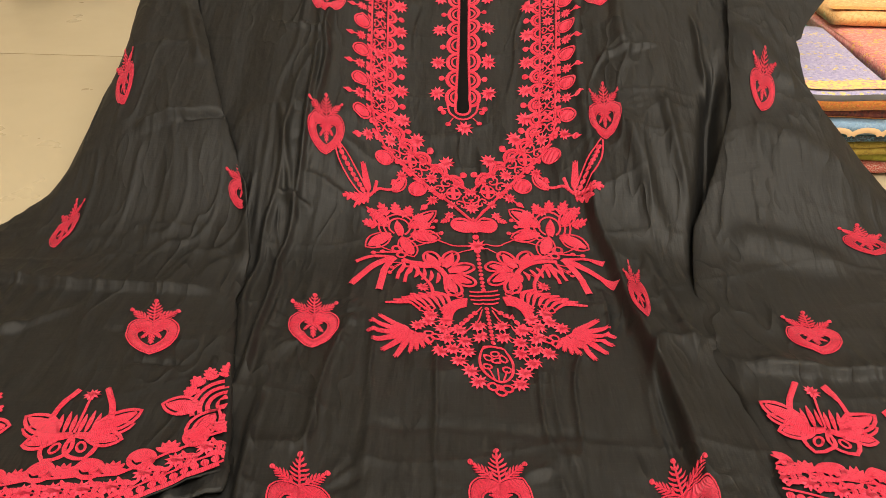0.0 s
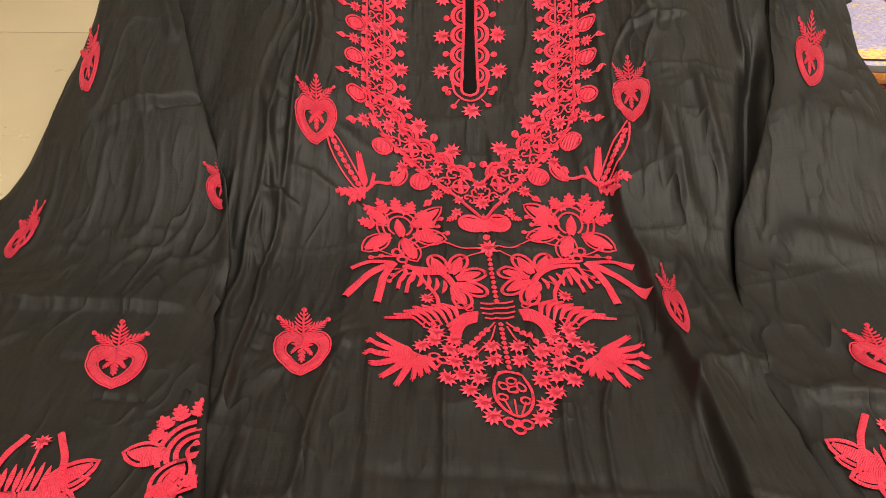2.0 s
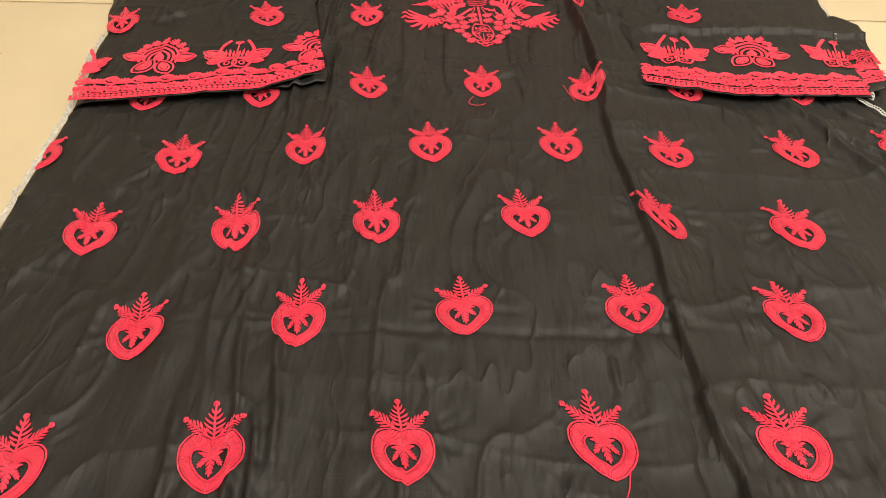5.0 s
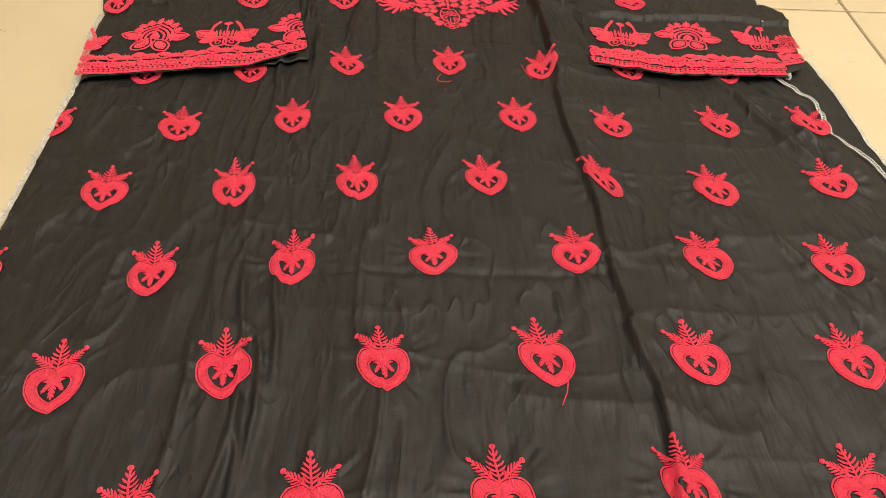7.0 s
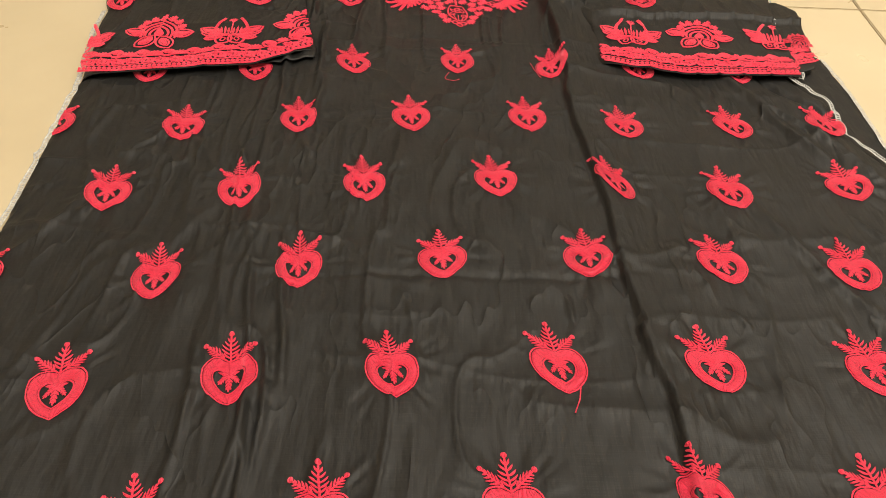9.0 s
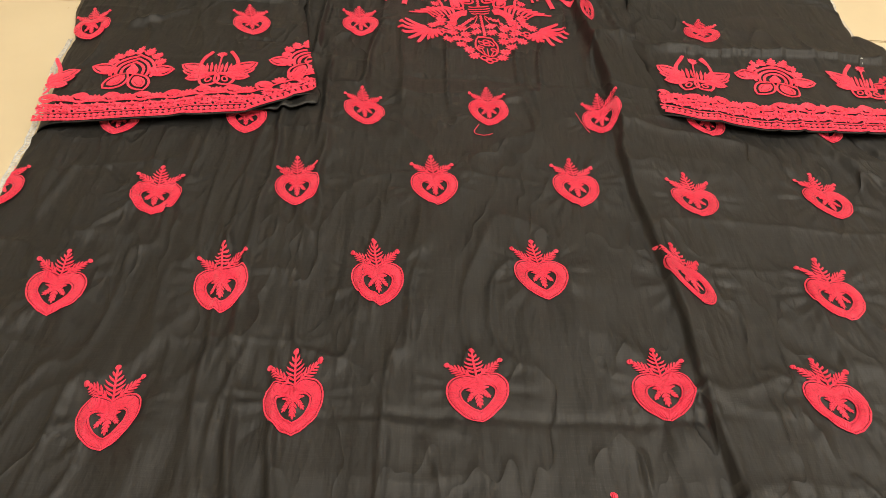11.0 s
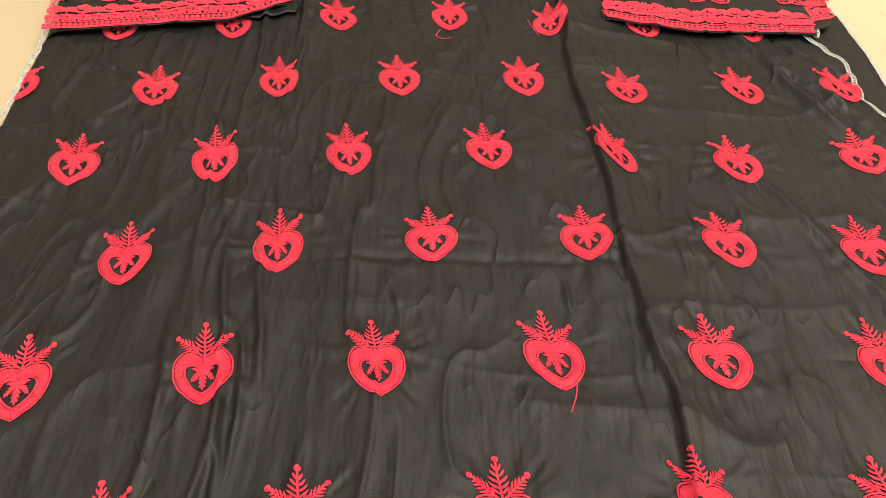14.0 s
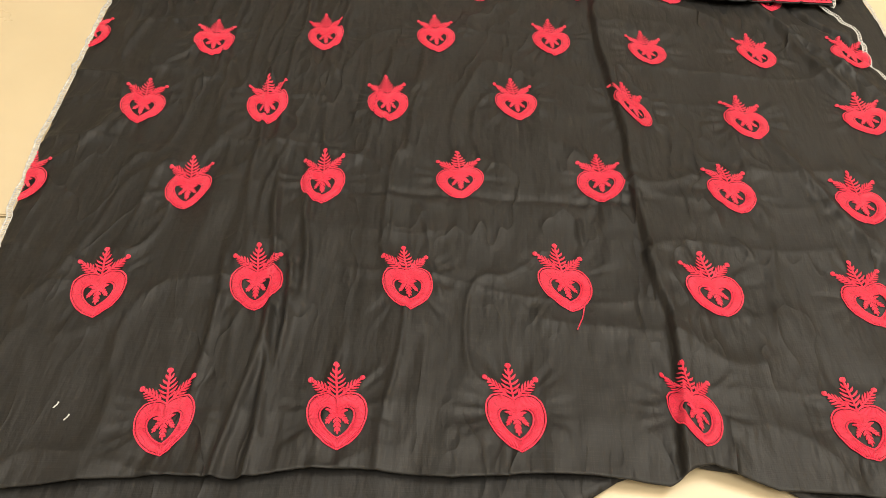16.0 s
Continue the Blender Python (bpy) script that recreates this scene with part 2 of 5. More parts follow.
def wrinkles(x, y):
    """Soft rolling of thin cloth, with finer crumples."""
    wx, wy = x + 0.02 * vnoise(x * 9, y * 9), y + 0.02 * vnoise(x * 9 + 40, y * 9)
    z = 0.0026 * vnoise(wx * 9, wy * 5) + 0.0017 * vnoise(wx * 28 + 9, wy * 11) + 0.0005 * vnoise(wx * 70 + 3, wy * 40)
    ridge = 1 - np.abs(vnoise(wx * 17 + 70, wy * 7 + 5))
    z = z + 0.0026 * ridge**6
    ridge = 1 - np.abs(vnoise(wx * 8 + 20, wy * 21 + 55))
    z = z + 0.0012 * ridge**8
    ridge = 1 - np.abs(vnoise(wx * 38 + 11, wy * 9 + 90))
    patch = ease(0.5 + 1.2 * vnoise(x * 6 + 31, y * 6 + 77))
    return z + 0.0034 * patch * ridge**8


def puckers(x, y):
    """Short radial gathers where the stitching draws the cloth in."""
    x, y = np.atleast_1d(np.asarray(x, float)), np.atleast_1d(np.asarray(y, float))
    z = np.zeros(np.broadcast(x, y).shape)
    for k, row in enumerate(HEARTS):
        cx, cy = (row[0] + 0.7 * row[4]) / 1000, (row[1] + 0.7 * row[5]) / 1000
        near = (np.abs(x - cx) < 0.06) & (np.abs(y - cy) < 0.07)
        if not near.any():
            continue
        dx, dy = x[near] - cx, (y[near] - cy) * 0.8
        r, a = np.hypot(dx, dy), np.arctan2(dy, dx)
        wave = vnoise(a * 4.2 + k * 7.1, r * 16 + k) + 0.6 * vnoise(a * 9 + k, 3.3)
        z[near] += 0.0010 * wave * np.exp(-(((r - 0.030) / 0.011) ** 2))
    return z


def h_body(x, y):
    x, y = np.broadcast_arrays(np.asarray(x, float), np.asarray(y, float))
    tucked = ease((abs(x) - 0.19) / 0.04) * ease((y - 0.30) / 0.05)
    z = 0.010 - 0.006 * tucked + mound(x, y) + (1 - 0.6 * tucked) * (wrinkles(x, y) + puckers(x, y).reshape(x.shape))
    z = z + tuck(x, y, FOLD_RIGHT, 0.0085, 0.0024, 0.034, -0.36, 0.30) + tuck(x, y, FOLD_RIGHT, 0.013, 0.0050, 0.030, 0.24, 0.66)
    for k, (dx, amp) in enumerate(((0.0, 0.0056), (-0.012, 0.0036), (0.010, 0.0042), (0.022, 0.0036), (-0.026, 0.0034), (-0.040, 0.0030), (-0.056, 0.0026), (0.034, 0.0022))):
        d = x - curve(y, FOLD_LEFT) - dx - 0.010 * vnoise(y * 7, k * 3.3) - 0.003 * vnoise(y * 26, k * 5.7)
        z = z + 1.4 * amp * np.exp(-((d / 0.0030) ** 2)) * ease(0.25 + 0.9 * vnoise(y * 8 + k * 2.7, 8.2 + k))
    z = z - 0.0016 * np.exp(-(((y + 0.060 - 0.06 * np.maximum(0, x - 0.08)) / 0.004) ** 2)) * ease((x + 0.14) / 0.06) * ease((0.19 - x) / 0.04)
    z = z + crease(x, y, -0.09, 0.345, 0.12, 0.335, -0.0012, 0.005)
    z = z + crease(x, y, -0.06, 0.08, -0.066, 0.02, 0.0022, 0.003) + crease(x, y, -0.015, -0.13, -0.003, -0.175, 0.0022, 0.0026) + crease(x, y, -0.018, -0.11, -0.03, -0.07, 0.0018, 0.0026)
    z = z + crease(x, y, 0.106, -0.075, 0.104, -0.108, 0.003, 0.0025) + crease(x, y, 0.132, -0.046, 0.158, -0.030, 0.003, 0.0022)
    z = z + crease(x, y, 0.30, 0.30, 0.40, 0.06, 0.006, 0.006) + crease(x, y, 0.27, 0.06, 0.36, -0.12, 0.004, 0.005)
    z = z + crease(x, y, 0.35, 0.28, 0.43, 0.14, -0.006, 0.004) + crease(x, y, -0.26, 0.15, -0.30, 0.10, 0.004, 0.003)
    z = z + crease(x, y, 0.33, 0.235, 0.40, 0.125, 0.005, 0.0035) + crease(x, y, 0.37, 0.02, 0.42, -0.05, 0.004, 0.003) + crease(x, y, 0.23, -0.09, 0.245, -0.115, 0.003, 0.0025)
    z = z + crease(x, y, -0.33, 0.20, -0.345, 0.11, 0.003, 0.004) + crease(x, y, -0.31, 0.19, -0.28, 0.165, -0.003, 0.003)
    z = z + crease(x, y, -0.16, 0.62, -0.06, 0.585, 0.003, 0.004) + crease(x, y, 0.13, 0.76, 0.20, 0.775, 0.005, 0.0035)
    z = z + crease(x, y, -0.155, 0.95, -0.140, 0.60, 0.005, 0.004) + crease(x, y, 0.115, 0.95, 0.118, 0.62, 0.003, 0.004)
    z = z + crease(x, y, -0.20, 0.80, -0.13, 0.79, 0.003, 0.0035) + crease(x, y, -0.185, 0.70, -0.150, 0.56, 0.004, 0.0035) + crease(x, y, -0.172, 0.60, -0.135, 0.585, 0.005, 0.0035)
    z = z + crease(x, y, 0.145, 0.70, 0.175, 0.55, 0.007, 0.008) + crease(x, y, 0.15, 0.56, 0.17, 0.40, 0.005, 0.006)
    return z + crease(x, y, 0.19, 0.72, 0.20, 0.58, 0.005, 0.005) + crease(x, y, 0.165, 0.90, 0.16, 0.74, 0.004, 0.005) + crease(x, y, 0.236, 0.84, 0.240, 0.69, 0.006, 0.0035) + crease(x, y, 0.258, 0.78, 0.186, 0.48, -0.020, 0.0075, 0.002)


def h_back(x, y):
    return 0.004 + np.maximum(mound(x, y) - 0.02, 0) + 0.4 * (wrinkles(x, y) + 0.002)


def h_left(x, y):
    z = 0.0195 + mound(x, y) + 0.75 * wrinkles(x + 3, y + 1)
    line = 0.478 + 0.03 * ease((-0.30 - x) / 0.12)
    d = y - line - 0.004 * vnoise(x * 14, 2.2)
    z = z + 0.006 * np.where(d < 0, np.exp(-((d / 0.005) ** 2)), np.exp(-np.abs(d) / 0.022)) * ease((-0.19 - x) / 0.03)
    z = z + crease(x, y, -0.27, 0.655, -0.225, 0.668, -0.010, 0.004) + crease(x, y, -0.31, 0.645, -0.25, 0.665, 0.008, 0.005)
    z = z + crease(x, y, -0.30, 0.82, -0.26, 0.72, 0.006, 0.006) + crease(x, y, -0.27, 0.425, -0.21, 0.43, -0.002, 0.005)
    z = z + crease(x, y, -0.235, 0.388, -0.190, 0.386, -0.002, 0.0025) + crease(x, y, -0.345, 0.41, -0.29, 0.46, 0.002, 0.004)
    z = z + crease(x, y, -0.20, 0.62, -0.175, 0.50, 0.010, 0.008) + crease(x, y, -0.36, 0.41, -0.32, 0.43, 0.005, 0.006)
    return z


def h_right(x, y):
    z = 0.0155 + 0.003 * ease((0.34 - y) / 0.06) + mound(x, y) + 0.7 * wrinkles(x + 5, y + 2)
    d = y - 0.398 - 0.02 * (x - 0.2) - 0.004 * vnoise(x * 14, 6.2)
    z = z + 0.006 * np.where(d < 0, np.exp(-((d / 0.005) ** 2)), np.exp(-np.abs(d) / 0.016)) * ease((x - 0.19) / 0.04)
    z = z + crease(x, y, 0.255, 0.66, 0.40, 0.60, 0.008, 0.018) + crease(x, y, 0.22, 0.56, 0.33, 0.53, 0.006, 0.014)
    return z + crease(x, y, 0.27, 0.80, 0.32, 0.70, 0.006, 0.012)


# ---- building helpers ----
def part(name, data, material, parent, label=""):
    """One mesh object under a thing or a part."""
    ob = new(name, data)
    if material:
        data.materials.append(material)
    ob.parent = parent
    if label:
        ob["label"] = label
    return ob


def mesh_of(name, verts, faces, uvs=None, smooth=True):
    me = bpy.data.meshes.new(name)
    me.from_pydata([tuple(v) for v in verts], [], faces)
    if uvs is not None:
        layer = me.uv_layers.new(name="UVMap")
        idx = np.empty(len(me.loops), dtype=np.int32)
        me.loops.foreach_get("vertex_index", idx)
        layer.data.foreach_set("uv", np.asarray(uvs, dtype=np.float32)[idx].ravel())
    if smooth:
        me.polygons.foreach_set("use_smooth", [True] * len(me.polygons))
    me.update()
    return me


def bm_mesh(name, bm, smooth=False):
    me = bpy.data.meshes.new(name)
    bm.to_mesh(me)
    bm.free()
    if smooth:
        me.polygons.foreach_set("use_smooth", [True] * len(me.polygons))
    return me


def box_mesh(name, x0, x1, y0, y1, z0, z1, bevel=0.0):
    bm = bmesh.new()
    bmesh.ops.create_cube(bm, size=1, matrix=Matrix.LocRotScale(((x0 + x1) / 2, (y0 + y1) / 2, (z0 + z1) / 2), None, (x1 - x0, y1 - y0, z1 - z0)))
    if bevel:
        bmesh.ops.bevel(bm, geom=bm.edges[:], offset=bevel, segments=2, affect="EDGES")
    return bm_mesh(name, bm)


def sheet(name, left, right, low, high, height, nu, nv, thick=0.0012, skirt=(0, 0)):
    """A cloth panel between a left and a right edge (pairs y, x), from its low to its high edge (pairs x, y).
    skirt: how far the left and right edges droop towards what lies below."""
    u, v = np.meshgrid(np.linspace(0, 1, nu), np.linspace(0, 1, nv))
    x = -0.3 + 0.6 * u
    for _ in range(4):
        y0, y1 = curve(x, low), curve(x, high)
        y = y0 + (y1 - y0) * v
        x0, x1 = curve(y, left), curve(y, right)
        x = x0 + (x1 - x0) * u
    x = x + 0.0012 * vnoise(y * 60, u * 3) * ((u == 0) | (u == 1))
    z = height(x, y)
    if skirt[0]:
        z = z - skirt[0] * np.exp(-((x - x0) / 0.008))
    if skirt[1]:
        z = z - skirt[1] * np.exp(-((x1 - x) / 0.008))
    z = np.maximum(z, 0.0022)
    top = np.stack([x, y, z], -1).reshape(-1, 3)
    under = top - (0, 0, thick)
    a = (np.arange(nv - 1)[:, None] * nu + np.arange(nu - 1)).ravel()
    faces = np.stack([a, a + 1, a + nu + 1, a + nu], 1)
    n = len(top)
    rim = np.concatenate([np.arange(nu), np.arange(1, nv) * nu + nu - 1, (nv - 1) * nu + np.arange(nu - 2, -1, -1), np.arange(nv - 2, 0, -1) * nu])
    nxt = np.roll(rim, -1)
    side = np.stack([rim, rim + n, nxt + n, nxt], 1)
    allf = np.concatenate([faces, faces[:, ::-1] + n, side])
    uvs = np.concatenate([top[:, :2], top[:, :2]])
    return mesh_of(name, np.concatenate([top, under]), allf.tolist(), uvs)


# ---- embroidery ----
class Stitch:
    """Collects raised thread work in the plane; lay() maps it onto a cloth."""

    def __init__(self):
        self.v, self.f, self.uv = [], [], []

    def ribbon(self, pts, width, rise=0.0011, closed=False, pitch=0.0011):
        """A domed band along a line; width may be one number or one a point."""
        p = np.asarray(pts, float)
        n = len(p)
        w = np.broadcast_to(np.asarray(width, float), (n,))
        if closed:
            d = np.roll(p, -1, 0) - np.roll(p, 1, 0)
        else:
            d = np.gradient(p, axis=0)
        d = d / np.maximum(np.linalg.norm(d, axis=1, keepdims=True), 1e-9)
        nrm = np.stack([-d[:, 1], d[:, 0]], 1)
        step = np.r_[0, np.cumsum(np.linalg.norm(np.diff(p, axis=0), axis=1))]
        base = len(self.v)
        for k in range(n):
            for s, zz in ((-0.5, 0.0), (-0.26, 0.85), (0.26, 0.85), (0.5, 0.0)):
                q = p[k] + nrm[k] * w[k] * s
                self.v.append((q[0], q[1], 0.6 * rise * zz * min(1.0, w[k] / 0.003 + 0.3)))
                self.uv.append((step[k] / pitch, s))
        for k in range(n if closed else n - 1):
            a, b = base + 4 * k, base + 4 * ((k + 1) % n)
            for j in range(3):
                self.f.append((a + j, b + j, b + j + 1, a + j + 1)[::-1])

    def leaf(self, a, b, width, bend=0.0, rise=0.0012, n=7):
        a, b = np.asarray(a, float), np.asarray(b, float)
        t = np.linspace(0, 1, n)
        side = np.array([-(b - a)[1], (b - a)[0]])
        pts = a + (b - a) * t[:, None] + side * (bend * 4 * t * (1 - t))[:, None]
        self.ribbon(pts, np.maximum(width * np.sin(np.pi * np.clip(t * 0.86 + 0.10, 0, 1)) ** 0.8, width * 0.12), rise)

    def line(self, pts, width, n=24, rise=0.0009):
        """A smooth stroke through a few points."""
        p = np.asarray(pts, float)
        s = np.r_[0, np.cumsum(np.linalg.norm(np.diff(p, axis=0), axis=1))]
        q = np.linspace(0, s[-1], n)
        xy = np.stack([np.interp(q, s, p[:, 0]), np.interp(q, s, p[:, 1])], 1)
        for _ in range(3):
            xy[1:-1] = 0.25 * xy[:-2] + 0.5 * xy[1:-1] + 0.25 * xy[2:]
        self.ribbon(xy, width, rise)

    def dot(self, c, r, rise=0.0010, sy=1.0, n=10):
        base = len(self.v)
        self.v.append((c[0], c[1], rise))
        self.uv.append((0, 0))
        for ring, zz in ((0.6, 0.8), (1.0, 0.0)):
            for k in range(n):
                a = 2 * math.pi * k / n
                self.v.append((c[0] + r * ring * math.cos(a), c[1] + sy * r * ring * math.sin(a), rise * zz))
                self.uv.append((ring * r / 0.0011 * math.cos(a), math.sin(a)))
        for k in range(n):
            j = (k + 1) % n
            self.f.append((base, base + 1 + k, base + 1 + j))
            self.f.append((base + 1 + k, base + 1 + n + k, base + 1 + n + j, base + 1 + j))

    def star(self, c, r, n=10, sy=1.0, turn=0.0):
        n = 10 if r > 0.0055 else n
        base = len(self.v)
        self.v.append((c[0], c[1], 0.0017))
        self.uv.append((0, 0))
        m = 2 * n
        for ring in (0, 1):
            for k in range(m):
                a = turn + math.pi * k / n
                far = (0.42, 1.0 - 0.42 * (k % 2))[ring] * r
                self.v.append((c[0] + far * math.cos(a), c[1] + sy * far * math.sin(a), (0.0013 - 0.0004 * (k % 2), 0.0001)[ring]))
                self.uv.append((k * 0.5, far / 0.003))
        for k in range(m):
            q = (k + 1) % m
            self.f.append((base, base + 1 + k, base + 1 + q))
            self.f.append((base + 1 + k, base + 1 + m + k, base + 1 + m + q, base + 1 + q))

    def oval(self, c, rx, ry, width, turn=0.0, n=20, rise=0.0011):
        a = np.linspace(0, 2 * np.pi, n, endpoint=False)
        x, y = rx * np.cos(a), ry * np.sin(a)
        ct, st = math.cos(turn), math.sin(turn)
        self.ribbon(np.stack([c[0] + x * ct - y * st, c[1] + x * st + y * ct], 1), width, rise, closed=True)

    def petal(self, a, b, width, line=0.0016, fill=True):
        """An outlined petal with a raised heart."""
        a, b = np.asarray(a, float), np.asarray(b, float)
        side = np.array([-(b - a)[1], (b - a)[0]]) / np.linalg.norm(b - a)
        t = np.linspace(0, 1, 9)
        w = width * 0.5 * np.sin(np.pi * t) ** 0.7
        left = a + (b - a) * t[:, None] + side * w[:, None]
        right = a + (b - a) * t[:, None] - side * w[:, None]
        self.ribbon(np.concatenate([left, right[-2:0:-1]]), line, closed=True)
        if fill:
            self.leaf(a + (b - a) * 0.06, a + (b - a) * 0.90, width * 0.68, 0.0, 0.0015)

    def fern(self, a, b, width, n=5):
        """A stem with paired leaflets."""
        a, b = np.asarray(a, float), np.asarray(b, float)
        d, side = b - a, np.array([-(b - a)[1], (b - a)[0]]) / np.linalg.norm(b - a)
        self.ribbon(np.stack([a, (a + b) / 2, b]), width * 0.22)
        for k in range(n):
            q = a + d * (0.12 + 0.72 * k / n)
            reach = width * 0.55 * (1 - 0.45 * k / n)
            for s in (-1, 1):
                self.leaf(q, q + side * s * reach + d * 0.22, width * 0.34, n=5)
        self.leaf(a + d * 0.66, b, width * 0.36, n=5)

    def beads(self, pts, r, gap):
        p = np.asarray(pts, float)
        s = np.r_[0, np.cumsum(np.linalg.norm(np.diff(p, axis=0), axis=1))]
        for q in np.arange(0, s[-1] + 1e-6, gap):
            self.dot((np.interp(q, s, p[:, 0]), np.interp(q, s, p[:, 1])), r, 0.0014, n=7)

    def lay(self, name, parent, height, plan=lambda x, y: (x, y), keep=None, lift=0.0009, label="", material=None):
        v = np.array(self.v)
        x, y = plan(v[:, 0], v[:, 1])
        faces = self.f
        if keep is not None:
            good = keep(x, y)
            faces = [f for f in faces if all(good[k] for k in f)]
        if not faces:
            return None
        z = height(x, y) + v[:, 2] + lift
        used = sorted({k for f in faces for k in f})
        at = {k: i for i, k in enumerate(used)}
        me = mesh_of(name, np.stack([x, y, z], 1)[used], [tuple(at[k] for k in f) for f in faces], np.array(self.uv)[used])
        return part(name, me, material or RED, parent, label)


def heart_work():
    """The pomegranate heart in units of its own width: foot at (0, 0), crown's tip at (0, 1.55)."""
    s = Stitch()
    u = 0.0425

    def outline(pairs, n=40):
        p = np.asarray(pairs, float)
        m = len(p)
        q = np.linspace(0, m - 1, n)
        right = np.stack([np.interp(q, np.arange(m), p[:, 0]), np.interp(q, np.arange(m), p[:, 1])], 1)
        for _ in range(2):
            right[1:-1] = 0.25 * right[:-2] + 0.5 * right[1:-1] + 0.25 * right[2:]
        return np.concatenate([right, right[-2:0:-1] * (-1, 1)])

    rim = outline([(0.0, 0.895), (0.08, 0.955), (0.22, 0.99), (0.37, 0.955), (0.47, 0.84), (0.505, 0.67), (0.475, 0.47), (0.365, 0.265), (0.19, 0.095), (0.0, 0.0)])
    hole = outline([(0.0, 0.62), (0.05, 0.69), (0.15, 0.745), (0.24, 0.735), (0.305, 0.67), (0.32, 0.58), (0.285, 0.45), (0.205, 0.325), (0.10, 0.22), (0.0, 0.165)])
    # the broad ring, its threads lying from rim to hole
    n = len(rim)
    length = np.r_[0, np.cumsum(np.linalg.norm(np.diff(rim, axis=0), axis=1))]
    base = len(s.v)
    steps = ((0.09, 0.0), (0.18, 0.75), (0.45, 1.0), (0.86, 0.8), (1.0, 0.15))
    for k in range(n):
        ragged = 0.018 * math.sin(k * 2.4) * math.sin(k * 5.3)
        for q, zz in steps:
            p = rim[k] + (hole[k] - rim[k]) * (q + ragged * (q < 0.1))
            s.v.append((p[0] * u, p[1] * u, 0.0013 * zz))
            s.uv.append((length[k] * u / 0.0011, q * 2))
    for k in range(n):
        a, b = base + 5 * k, base + 5 * ((k + 1) % n)
        for j in range(4):
            s.f.append((a + j, b + j, b + j + 1, a + j + 1))
    s.ribbon(((rim - (0, 0.5)) * 1.015 + (0, 0.5)) * u, 0.030 * u, 0.0009, closed=True, pitch=0.0013)
    inner = ((hole - (0, 0.5)) * 0.93 + (0, 0.5)) * u
    s.ribbon(inner, 0.034 * u, 0.0019, closed=True, pitch=0.0011)
    # three sprigs in the hole
    for tip, w in (((0.0, 0.25), 0.20), ((-0.19, 0.42), 0.15), ((0.19, 0.42), 0.15)):
        s.fern((tip[0] * 0.10 * u, 0.66 * u), (tip[0] * u, tip[1] * u), w * 0.70 * u, 4)
    for side in (-1, 1):
        s.leaf((side * 0.02 * u, 0.60 * u), (side * 0.19 * u, 0.665 * u), 0.06 * u, 0.1 * side, 0.0020)
    # the crown: one upright sprig and two leaning ones, each ending in a knot
    s.ribbon(np.array([(0, 0.80), (0.008, 1.0), (-0.006, 1.25), (0, 1.52)]) * u, 0.040 * u, 0.0013)
    for side in (-1, 1):
        for k in range(5):
            y = 1.00 + 0.088 * k
            reach = (0.125, 0.165, 0.155, 0.115, 0.07)[k]
            s.leaf((0, y * u), (side * reach * u, (y + 0.115) * u), 0.044 * u, side * -0.08, 0.0015, 6)
        s.ribbon(np.array([(0, 0.90), (side * 0.12, 0.995), (side * 0.28, 1.12), (side * 0.44, 1.262)]) * u, 0.034 * u, 0.0012)
        for k in range(5):
            q = 0.24 + 0.135 * k
            bx, by = side * 0.44 * q, 0.90 + 0.362 * q
            grow = (0.75, 1.0, 0.95, 0.75, 0.5)[k]
            s.leaf((bx * u, by * u), ((bx + side * 0.045) * u, (by + 0.165 * grow) * u), 0.040 * u, 0.0, 0.0014, 6)
            s.leaf((bx * u, by * u), ((bx + side * 0.175 * grow) * u, (by - 0.010) * u), 0.038 * u, 0.0, 0.0014, 6)
        s.dot((side * 0.452 * u, 1.272 * u), 0.052 * u, 0.0016)
    s.dot((0, 1.535 * u), 0.056 * u, 0.0016)
    return s


HEART = heart_work()


def heart(row, parent, height, keep=None, name="heart_motif"):
    """row: millimetres; the foot, and where the heart's own right and up lead per heart's width."""
    x0, y0, ax, ay, bx, by = (k / 1000 for k in row)
    u = 0.0425

    def plan(x, y):
        return x0 + (x * ax + y * bx) / u, y0 + (x * ay + y * by) / u

    return HEART.lay(name, parent, height, plan, keep)


def affine(cx, cy, sx, sy, turn):
    c, s = math.cos(radians(turn)), math.sin(radians(turn))
    return lambda x, y: (cx + c * sx * x - s * sy * y, cy + s * sx * x + c * sy * y)


